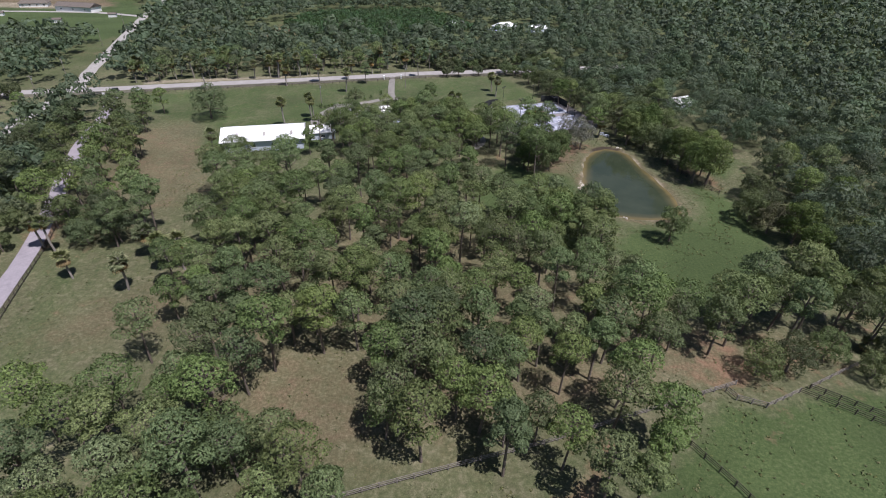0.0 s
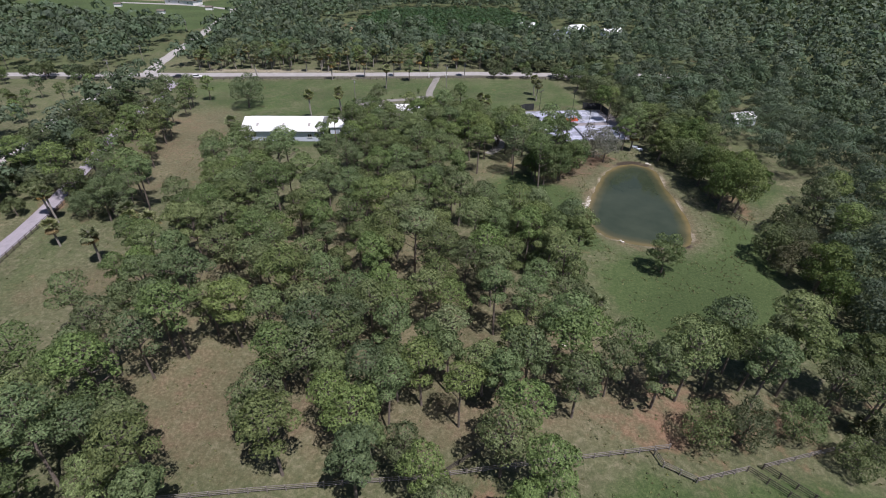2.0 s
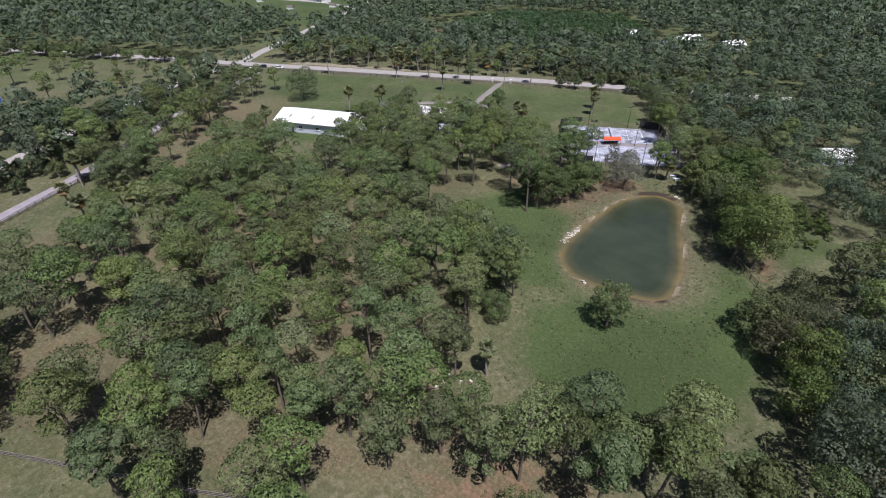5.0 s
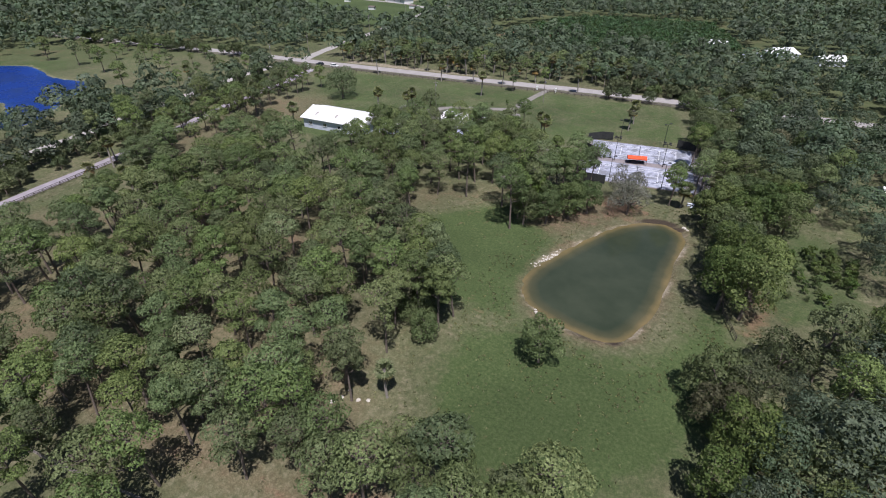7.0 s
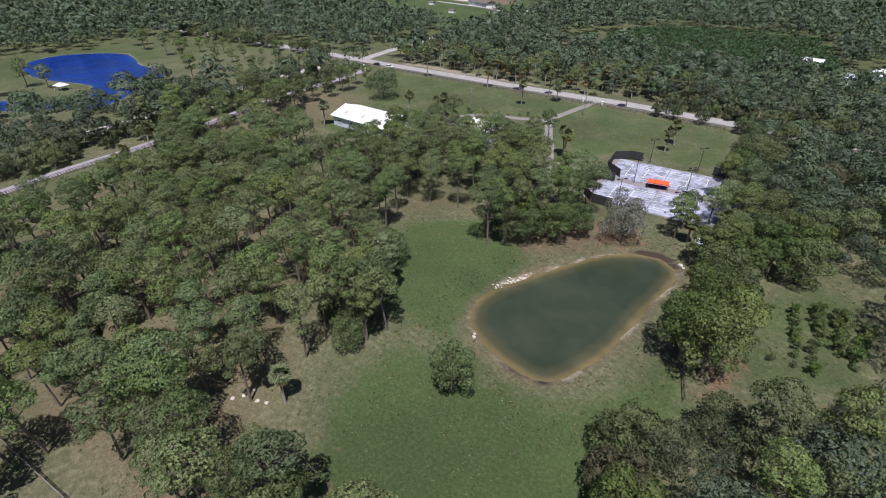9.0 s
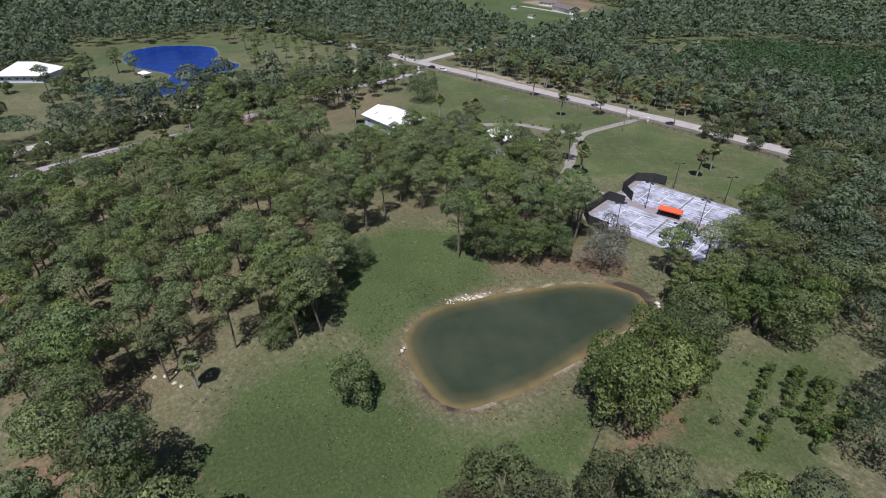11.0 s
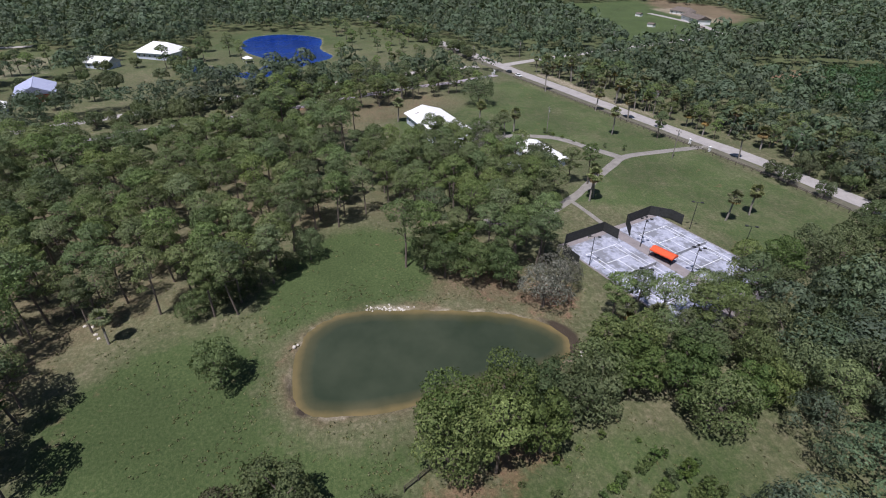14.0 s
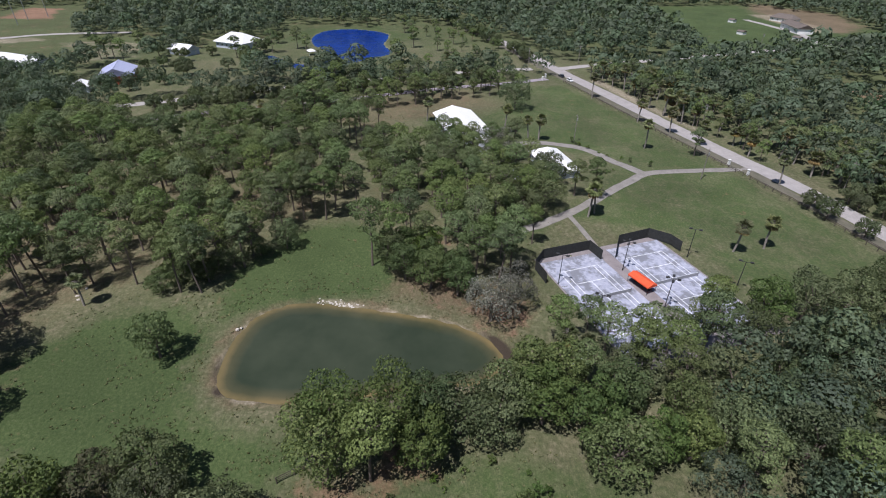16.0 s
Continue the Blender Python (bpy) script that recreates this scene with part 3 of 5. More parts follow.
def broadleaf(seed, height, radius, lobes, mat, total=4300, size=0.26, trunk=0.3, low=0.3):
    """Live oak and its like: short forked trunk, wide dense crown of many round lobes."""
    rng = np.random.default_rng(seed)
    wood = Shape()
    fork = Vector((rng.normal(0, 0.2), rng.normal(0, 0.2), height * 0.26))
    limb(wood, (0, 0, -0.3), fork, trunk, trunk * 0.75, 0.02, rng, 7)
    caps = []
    for i in range(lobes):
        q = (i + 0.5) / lobes
        ang = 2.39996 * i + rng.normal(0, 0.3)
        z = height * (low + (0.8 - low) * q)
        k = (z / height - 0.35) / 0.6
        reach = 0.72 * radius * math.sqrt(max(0.02, 1 - k * k)) * rng.uniform(0.7, 1.05)
        caps.append((reach * math.cos(ang), reach * math.sin(ang), z + rng.normal(0, 0.25), radius * rng.uniform(0.28, 0.44), 0.82))
        if i % 2 == 0:
            limb(wood, fork, caps[-1][:3], trunk * 0.42, 0.04, 0.08, rng, 4)
    v, f = lobed(rng, caps, total, size, 0.45, -0.6, 1.3, 9.0, 0.28)
    return wood.mesh("trunk", M_BARK), tri_mesh("crown", v, f, mat)


def palm(seed, height, radius, dry=0.25):
    """Cabbage palm: a slim ringed trunk, a ball of arching fan fronds, dry ones hanging."""
    rng = np.random.default_rng(seed)
    wood = Shape()
    top = Vector((rng.normal(0, 0.35), rng.normal(0, 0.35), height))
    limb(wood, (0, 0, -0.3), top, 0.22, 0.17, 0.015, rng, 8)
    out = {False: [[], []], True: [[], []]}
    for i in range(46):
        hang = i < 46 * dry
        ang = 2.39996 * i + rng.normal(0, 0.2)
        el = rng.uniform(-1.25, -0.5) if hang else rng.uniform(-0.45, 1.35)
        d = Vector((math.cos(ang) * math.cos(el), math.sin(ang) * math.cos(el), math.sin(el)))
        side = d.cross(Vector((0, 0, 1))).normalized()
        over = side.cross(d)
        L = radius * rng.uniform(0.8, 1.08)
        stem = top + d * L * 0.38
        verts, faces = out[hang]
        for j in range(7):
            a = (j - 3) * 0.36
            tip = stem + (d * math.cos(a) + side * math.sin(a)) * L * (0.62 - 0.03 * abs(j - 3)) - Vector((0, 0, 0.10 + 0.05 * abs(j - 3))) * L
            w = (side * math.cos(a) - d * math.sin(a)) * L * 0.075
            n = len(verts)
            verts += [stem, stem.lerp(tip, 0.6) + w + over * 0.05 * L, tip, stem.lerp(tip, 0.6) - w + over * 0.05 * L]
            faces += [(n, n + 1, n + 2), (n, n + 2, n + 3)]
        wood.bar(top, stem, 0.035, 0.02, 3)
    green = tri_mesh("crown", np.array([tuple(p) for p in out[False][0]]), np.array(out[False][1]), M_PALM)
    dead = tri_mesh("dry_skirt", np.array([tuple(p) for p in out[True][0]]), np.array(out[True][1]), M_DRYPALM)
    return wood.mesh("trunk", M_PALMBARK), green, dead


rng_place = np.random.default_rng(7)


def stand(name, kinds, places, label, category, group, lo=0.85, hi=1.15, sink=0.0):
    """One tree a place, each of its trunk and crown."""
    for x, y in places:
        meshes = kinds[int(rng_place.integers(len(kinds)))]
        z = float(land_height(np.array([x]), np.array([y]))[0]) - sink
        s = rng_place.uniform(lo, hi)
        m = pose(x, y, z, 0, 0, rng_place.uniform(0, 360)) @ Matrix.Diagonal((s * rng_place.uniform(0.92, 1.1), s * rng_place.uniform(0.92, 1.1), s, 1))
        t = thing(name, label, category, group, m=m)
        for me in meshes:
            part(me.name.split(".")[0], me, None, t)


def joined(name, kinds, places, label, category, lo, hi, seed):
    """Trees too many or too far to tell apart, as one mesh of wood and leaves."""
    rng = np.random.default_rng(seed)
    vs, fs, ms, ts, n = [], [], [], [], 0
    mats = [kinds[0][0].materials[0], kinds[0][1].materials[0]]
    for x, y in places:
        pair = kinds[int(rng.integers(len(kinds)))]
        s, a, tone = rng.uniform(lo, hi), rng.uniform(0, 6.28), rng.uniform()
        rot = np.array([[math.cos(a), math.sin(a), 0], [-math.sin(a), math.cos(a), 0], [0, 0, 1]]) * s
        for k, me in enumerate(pair[:2]):
            v = np.empty(len(me.vertices) * 3, np.float32)
            me.vertices.foreach_get("co", v)
            me.calc_loop_triangles()
            f = np.empty(len(me.loop_triangles) * 3, np.int32)
            me.loop_triangles.foreach_get("vertices", f)
            v = v.reshape(-1, 3) @ rot + (x, y, -0.02)
            vs.append(v)
            fs.append(f.reshape(-1, 3) + n)
            ms.append(np.full(len(f) // 3, k, np.int32))
            ts.append(np.full(len(v), tone))
            n += len(v)
    me = tri_mesh(name, np.concatenate(vs), np.concatenate(fs), mats[0], np.concatenate(ts))
    me.materials.append(mats[1])
    me.polygons.foreach_set("material_index", np.concatenate(ms))
    return tagged(new(name, me), label, category, kind="stuff")


PINE_KINDS = [pine(11, 17.0, 4.4, 6), pine(12, 15.8, 4.1, 5), pine(13, 17.8, 4.2, 6), pine(14, 15.0, 4.5, 7), pine(15, 16.8, 3.7, 5), pine(16, 14.0, 3.9, 5), pine(17, 16.4, 4.7, 7), pine(19, 15.2, 3.4, 4)]
FAR_PINE_KINDS = [pine(71, 15.0, 4.3, 6, False, 1000, 0.42), pine(72, 13.5, 4.0, 5, False, 1000, 0.42), pine(73, 14.0, 4.6, 6, False, 1000, 0.42)]
FAR_OAK_KINDS = [broadleaf(27, 9.5, 4.8, 14, M_OAK, 1400, 0.48), broadleaf(28, 8.0, 4.4, 12, M_OAK, 1400, 0.48)]
RUSSET_KINDS = [broadleaf(25, 9.5, 4.8, 18, M_RUSSET)]
OAK_KINDS = [broadleaf(21, 10.5, 5.4, 20, M_OAK), broadleaf(22, 9.0, 4.8, 17, M_OAK), broadleaf(23, 11.5, 4.8, 19, M_OAK), broadleaf(24, 8.0, 5.0, 16, M_OAK)]
SHRUB_KINDS = [broadleaf(31, 3.4, 1.6, 8, M_BRIGHT, 620, 0.2, 0.07, 0.25), broadleaf(32, 2.4, 1.3, 6, M_BRIGHT, 520, 0.18, 0.06, 0.25), broadleaf(33, 4.2, 1.4, 9, M_SHRUB, 700, 0.2, 0.07, 0.22)]
LONE_OAK = broadleaf(43, 11.4, 4.0, 17, M_OAK, 4300, 0.24, 0.26, 0.32)
TALL_KINDS = [broadleaf(44, 17.5, 5.6, 24, M_BRIGHT, 6000, 0.27, 0.4, 0.3), broadleaf(45, 15.5, 5.0, 22, M_BRIGHT, 5600, 0.27, 0.38, 0.3)]
BRIGHT_KINDS = [broadleaf(41, 13.0, 4.2, 18, M_BRIGHT), broadleaf(42, 11.5, 3.9, 16, M_BRIGHT)]
GREY_KINDS = [broadleaf(51, 10.5, 5.2, 18, M_GREY, 3600, 0.22)]
PALM_KINDS = [palm(61, 6.2, 2.0), palm(62, 5.0, 2.1, 0.4), palm(63, 7.4, 1.9, 0.2)]
YUCCA_KINDS = [palm(64, 2.6, 2.4, 0.3)]
DEAD_KINDS = [pine(18, 12.0, 2.6, 5, True)]

PINES_NEAR_W = [(-57.6, 25.1), (-57.5, 41.9), (-53.2, 48), (-44.5, 21.3), (-42.6, 40.3), (-40.2, 51.7), (-38.3, 45.7), (-38.2, 37.6), (-33.6, 45.7), (-32.6, 39.6), (-28.9, 43.9), (-22.5, 38), (-22.2, 44.7), (-17, 39.7), (-13.5, 36.9), (-2, 47.9), (7.4, 53.1)]
PINES_SOUTH_W = [(-60.4, 51.2), (-49.3, 52.7), (-41.2, 68.6), (-40.5, 56.3), (-39.4, 60.4), (-35.1, 68.9), (-34.1, 52.3), (-33.1, 60.9), (-30, 66.6), (-28, 73.4), (-21.8, 71.4), (-15.3, 72.3), (-8.3, 62.8), (-7.2, 71.9), (-6, 52.6), (-4.9, 67.9), (-4.2, 62.5), (0.3, 71.4), (1, 61.8), (3.7, 56.3), (1.5, 66.8), (7.8, 61.3), (8.1, 73.3)]
PINES_NEAR_E = [(10.6, 45.5), (11.2, 50.6), (16.2, 50.9), (20, 46.6), (24.4, 39.9), (28.9, 39.9), (30, 53.9), (33.2, 45.2), (36.9, 50.2)]
PINES_NORTH_W = [(-137.2, 164), (-121.3, 154.6), (-63.8, 148.1), (-35.4, 152.2), (-34, 173.2), (-33.8, 147.3)]
PINES_HIGH_W = [(-135.4, 123.8), (-122.3, 131.5), (-121.8, 123.2), (-112.4, 138.1), (-102.6, 117.5), (-93.4, 123.3), (-80, 120.2), (-75.3, 116), (-66, 137.8), (-62.7, 132.5), (-59.5, 125.7), (-57.5, 136.7), (-52.7, 117.6), (-47.4, 130.7), (-46.6, 124.5), (-44.7, 142.9), (-43.8, 110.9), (-41, 123.9), (-37.5, 128.2), (-36.4, 118.4), (-34.2, 131.1)]
PINES_HIGH_E = [(-28.2, 133.4), (-26.3, 121.1), (-25.9, 127.8), (-23.1, 137.4), (-22.9, 113.2), (-16.4, 117.7), (-16.3, 128.3), (-16.2, 122.1), (-14.4, 138.4), (-11.2, 124.1), (-10.1, 114.1), (-9, 140.6), (-6.2, 129.9), (-4.9, 116.1), (-3.6, 124.3), (-3.4, 138.8), (2.8, 127.3), (2.9, 118.9), (3, 139.6), (3.5, 132.9), (8.7, 131.5), (8.8, 137.7), (9.8, 119.4), (11.7, 126), (18.2, 113.4), (18.8, 125.8), (22.9, 115.8), (27.3, 122.2), (32.4, 121.6), (33.2, 115.6), (38.3, 115.1), (36.7, 110.8), (42.2, 110.1), (42.5, 114.8)]
PINES_NORTH_E = [(-27.4, 152.5), (-25.2, 164.2), (-21.3, 170), (-17.8, 176), (-16, 149.7), (-16, 162), (-11.1, 164), (-10.4, 159.5), (-10, 152.9), (-9.1, 172.1), (-6.7, 157.2), (-6.5, 168.3), (-6.4, 179.5), (-2.1, 153), (2.7, 145.9), (3.1, 169), (4.3, 156.6), (8.1, 170.7), (12.1, 160.7), (13, 173.3), (22.7, 171.3), (23.8, 162.1), (25.8, 178.2), (31.1, 158.8), (31.3, 166.4), (32.3, 152.7)]
PINES_MID_E = [(-1.4, 81.6), (-1.3, 75.3), (-1, 100.5), (-0.5, 107.4), (0, 90.3), (0.8, 94.9), (2.2, 85.1), (2.9, 78), (5.7, 100.6), (7.9, 79.2), (8.7, 109.9), (11.5, 83.7), (11.5, 93.2), (12.1, 104.4), (13.6, 89.6), (17.5, 83.2), (18.1, 95.9), (18.8, 107.7), (18.2, 74.8), (24.1, 93.4), (22.4, 99.3), (22.8, 108.9), (25.7, 84.7), (26.7, 99), (30.5, 109.4), (33, 90.8), (35.4, 104.7), (32.4, 83.5), (38.4, 88.6), (36.2, 81.5), (37.2, 76.9), (38.8, 98.7), (42.2, 86.6), (42.8, 76.2), (49.6, 76.5), (58.6, 74.3), (60.5, 81.4), (64.2, 78.1), (64.3, 82.5), (68.5, 82.8), (70.2, 79), (74.9, 82.9), (76.6, 79.1)]
PINES_MID_E_B = [(79, 87), (82.5, 76.1), (86.8, 80)]
PINES_FAR = [(-32.5, 189), (-27.9, 180), (-13.7, 187.4), (-7, 193.4), (2, 183.7), (7.3, 188.5), (9.5, 181.3), (16.6, 188.1), (23, 184.3), (35.4, 186.5)]
PINES_SOUTH_E = [(11.3, 64.7), (11.5, 58.2), (15.5, 64.6), (15.6, 70.5), (19.4, 68.2), (22.5, 61.5), (25.4, 68.8), (28.8, 65.2), (29.6, 73.8), (31.8, 58.6), (32.2, 69.2), (40.8, 67.1), (39.9, 73), (46.5, 72.9), (54.2, 71.8), (69.3, 72.4), (86.4, 73.4)]
PINES_MID_W = [(-117.9, 109.6), (-81.7, 108.6), (-58.2, 108.5), (-54, 104.9), (-53.8, 80.4), (-47.8, 80), (-47.1, 85.3), (-43.8, 76.5), (-42.1, 85.3), (-39.7, 106.7), (-39.2, 78.3), (-37, 102.6), (-36.9, 95.6), (-33.7, 89.7), (-33.2, 108), (-32.3, 77.7), (-32.2, 101.7), (-31.2, 94.6), (-26.4, 87.9), (-26.7, 100.7), (-26, 109.7), (-25, 94.9), (-24.2, 76.7), (-21.6, 84.9), (-17.5, 103.7), (-16, 79.1), (-14.8, 90.8), (-14.7, 83.1), (-14.7, 98.8), (-11.9, 109), (-9.3, 85), (-8.1, 90.3), (-4, 101.2), (-5.8, 96.4)]
PINES_WEST_EDGE = [(-56.9, 142.4), (-50.5, 36.1), (-49.1, 96.3), (-44.4, 99.8), (-49.1, 30.7), (-46.8, 46.5), (-53.7, 88.7), (-44.5, 116.9), (-50.5, 140), (-59.5, 92), (-30.6, 33.5), (-53.3, 132.4), (-72.8, 108.4), (-59.6, 33.3), (-42.8, 92.5), (-43.5, 30.1), (-51.1, 110.6), (-36.9, 32), (-45.3, 105.5), (-53.1, 125.5), (-44.5, 136)]
PINES_BEHIND = [(-11.8, 180.6), (33.4, 180.5), (-24.8, 189.8), (19.7, 179.5), (40.5, 182.8), (-33, 196.7), (-33.1, 178.2), (-15.9, 168.4), (1.2, 189.9), (-22.8, 182.5), (-21.4, 157.6), (37.9, 177.8), (-17.6, 191.2), (-0.4, 179.2), (-6.3, 184.9), (-27.9, 157.7), (4.8, 174.6), (32, 173.4), (-2, 160.9), (15.2, 181.7), (-22.4, 152), (4.4, 195.9), (-29.4, 168.1), (-2.9, 172.2), (-17.3, 182), (-1.1, 195), (-24.9, 175.6), (-25.1, 147), (-28, 194.2), (29.4, 185), (-16, 156.8)]
LABEL_PINE = "tall slash pine with a rounded needle crown standing on worn grass"
for zone in (PINES_NEAR_W, PINES_SOUTH_W, PINES_NEAR_E, PINES_NORTH_W, PINES_HIGH_W, PINES_HIGH_E, PINES_NORTH_E, PINES_MID_E, PINES_MID_E_B, PINES_FAR, PINES_SOUTH_E, PINES_MID_W, PINES_WEST_EDGE):
    stand("pine_tree", PINE_KINDS, zone, LABEL_PINE, "tree", "pines of the grove", 0.84, 1.1)
stand("pine_tree", PINE_KINDS, [(-54, 68.5), (-8, 52)], "leaning bare-limbed pine at the edge of the pasture", "tree", "bare pines", 0.8, 0.9)
stand("oak_tree", OAK_KINDS, [(-31, 48)], "broad dark live oak throwing deep shade on the pasture", "tree", "dark oaks", 1.0, 1.15)
stand("oak_tree", OAK_KINDS, [(-95, 118), (-82, 111), (-90, 110), (-102, 120), (-88, 119)], "dark spreading live oak beside the asphalt drive", "tree", "oaks by the drive", 0.85, 1.05)
stand("oak_tree", OAK_KINDS, [(61, 66.4), (67.5, 67.5), (76.5, 70.5), (83, 66), (90, 70)], "low round dense oak beside the paddock fence", "tree", "oaks by the paddock", 0.66, 0.85)
stand("oak_tree", OAK_KINDS[:1], [(-95.5, 208.3)], "large round dark oak on the open lawn", "tree", "lawn oaks", 1.4, 1.42)
stand("oak_tree", OAK_KINDS, [(33, 108), (36, 114.5), (32, 119), (27, 124), (38, 109), (24, 130), (42, 106)], "low dense oak under the pines at the meadow edge", "tree", "understory oaks", 0.6, 0.85)
stand("oak_tree", [LONE_OAK], [(62.8, 114.3)], "lone round oak on the green meadow near the pond", "tree", "lone meadow oak", 1.0, 1.0)
stand("bright_tree", BRIGHT_KINDS, [(34, 157), (38.5, 161), (42, 167), (36, 167), (45, 173), (30, 161), (31, 167), (40, 173)], "bright green broadleaf tree on the pond bank", "tree", "bright trees at the pond", 0.85, 1.05)
stand("oak_tree", OAK_KINDS, [(5, 200), (-8, 203), (10, 194), (-14, 206), (16, 186)], "dark leafy oak shading the bungalow and its drive", "tree", "oaks by the bungalow", 1.15, 1.4)
stand("grey_tree", GREY_KINDS, [(54, 179.5), (51, 184), (-24, 191), (-31, 194), (-40, 193)], "grey thinly leaved tree with fine bare twigs", "tree", "grey trees", 1.05, 1.25)
EAST_OAKS_A = [(95, 128), (103, 140), (107, 131), (96, 114), (102, 115), (95, 104.5), (100, 101), (92, 119), (98, 138), (110, 148), (113, 139), (104, 122), (112, 122), (108, 108), (118, 130), (120, 145), (90, 125.5), (110, 98), (103, 92)]
EAST_OAKS_B = [(82, 166), (90, 157), (88, 165), (82, 171), (82.5, 176), (78, 180), (73, 184.5), (80.5, 185), (75, 190), (80, 198), (73, 203), (82, 208), (84, 192.5), (88.6, 201), (78, 217), (86, 214), (88, 207), (90, 194)]
EAST_OAKS_C = [(75, 228), (80, 234), (84, 223), (85, 232), (90, 224), (94, 212), (66, 219), (57, 236), (55, 247), (57, 254), (63, 230), (70, 240), (78, 247), (86, 248), (66, 250), (60, 262), (71, 258), (95, 236), (97, 224), (52, 262), (48, 270)]
EAST_OAKS_D = [(64, 219), (61.5, 192), (66, 200), (71, 205), (65, 213), (58.5, 223), (74.5, 194), (70, 212), (76, 210), (66, 207), (60.5, 198)]
stand("tall_tree", TALL_KINDS, [(84.7, 151.1), (83.6, 160.3), (89, 150.5)], "tall bright green broadleaf tree on the pond bank", "tree", "tall trees at the pond", 0.92, 1.05)
stand("oak_tree", OAK_KINDS + BRIGHT_KINDS + PINE_KINDS[5:6], EAST_OAKS_B, "leafy green tree crowding the pond bank", "tree", "trees between pond and orchard", 0.95, 1.3)
for zone in (EAST_OAKS_A, EAST_OAKS_C):
    stand("oak_tree", OAK_KINDS + BRIGHT_KINDS[:1] + PINE_KINDS[5:6] + RUSSET_KINDS[:1], zone, "dense leafy tree in the eastern wood", "tree", "oaks of the eastern wood", 0.9, 1.25)
stand("pine_tree", PINE_KINDS, EAST_OAKS_D, "leafy pine crowding round the tennis courts", "tree", "pines by the courts", 0.74, 0.92)
stand("pine_tree", FAR_PINE_KINDS, [(-136, 180), (-128, 196), (-120, 204), (-132, 206), (-126, 212), (-143, 196), (-118, 214)], "tall bare-stemmed pine beside the asphalt drive", "tree", "pines by the drive", 0.75, 0.95)
def hedge_row(a, b, gap, seed):
    rng = np.random.default_rng(seed)
    n = int(math.hypot(b[0] - a[0], b[1] - a[1]) / gap)
    return [(a[0] + (b[0] - a[0]) * i / n + rng.normal(0, 0.25), a[1] + (b[1] - a[1]) * i / n + rng.normal(0, 0.25)) for i in range(n + 1)]


for a, b, lo in (((97.2, 171.3), (93, 183.4), 0.75), ((99.9, 177.1), (95.8, 187.6), 0.95), ((101.5, 166.7), (99.6, 175.4), 0.8), ((103.2, 176.5), (100.4, 187.2), 1.1), ((106, 174), (105.5, 187.1), 1.0)):
    stand("fruit_shrub", SHRUB_KINDS, hedge_row(a, b, 1.5, 3), "leafy fruit shrub planted in a grassy row", "shrub", "fruit shrubs in rows", lo * 0.75, lo * 1.05)
stand("fruit_shrub", SHRUB_KINDS, [(87.8, 175.7), (89.9, 181.1), (90.6, 166.5), (89.2, 171.2), (98.3, 168.3), (99.1, 165.7), (95.6, 164.3), (92, 168), (93, 160)], "small young fruit shrub on open grass", "shrub", "young fruit shrubs", 0.3, 0.6)
stand("fruit_shrub", SHRUB_KINDS, [(-52.6, 224.4), (-50.9, 224.9), (-49.3, 225.5), (-47.9, 226.2), (-44.9, 228.6), (-40.2, 231.6), (-37.4, 233.9), (-34.6, 238.3), (-31.9, 240.5), (-27.7, 246.1), (-24.4, 231.8), (-30, 229)], "clipped round shrub beside the loop drive", "shrub", "drive shrubs", 0.4, 0.7)
stand("cabbage_palm", PALM_KINDS, [(-70, 91), (-64, 99), (-60.7, 99), (-95, 105), (-71, 105.5), (-79, 167.5), (-62, 199), (-52, 207), (-100, 108), (-118, 164), (-186, 181), (64.5, 193), (-85, 95), (-117, 175), (28.3, 246.3), (27.1, 255.3), (8.7, 213.5), (6.5, 216), (-54, 211.5), (-77, 260), (-62, 268), (-113.6, 250.5), (-11, 283), (-48, 273.5), (-45.5, 251), (72, 195)], "cabbage palm with a shaggy round crown and grey trunk", "palm", "cabbage palms", 1.2, 1.5)
stand("cabbage_palm", PALM_KINDS[:1], [(46.5, 90.9)], "stout shaggy cabbage palm alone on worn grass", "palm", "lone palm", 1.05, 1.05)
stand("low_palm", YUCCA_KINDS, [(87, 73)], "low stout palm with stiff pale fronds on the grass", "palm", "low palms", 0.85, 1.0)
stand("dead_tree", DEAD_KINDS, [(-40, 61), (-50, 130)], "dead leafless grey tree in the grove", "tree", "dead trees", 0.7, 0.9)


def band(line, lo, hi, count, seed, gap, inside=None):
    """Places scattered along a strip beside a line, no two closer than the gap."""
    rng = np.random.default_rng(seed)
    edge, out = np.asarray(line), []
    t = np.gradient(edge, axis=0)
    t /= np.linalg.norm(t, axis=1)[:, None]
    for _ in range(count * 30):
        i = int(rng.integers(len(edge)))
        p = edge[i] + np.array([-t[i, 1], t[i, 0]]) * rng.uniform(lo, hi) + rng.normal(0, 1.5, 2)
        if len(out) < count and all(math.hypot(p[0] - a, p[1] - b) > gap for a, b in out):
            out.append((float(p[0]), float(p[1])))
    return out


def fill(poly, gap, seed, taken, count):
    """Places scattered in an outline, clear of the trees that already stand."""
    rng = np.random.default_rng(seed)
    p, out = np.array(poly, float), []
    for _ in range(count * 40):
        q = rng.uniform(p.min(0), p.max(0))
        if len(out) < count and edge_distance(q[:1], q[1:], p)[0] < 0 and all(math.hypot(q[0] - a, q[1] - b) > gap for a, b in taken + out):
            out.append((float(q[0]), float(q[1])))
    return out


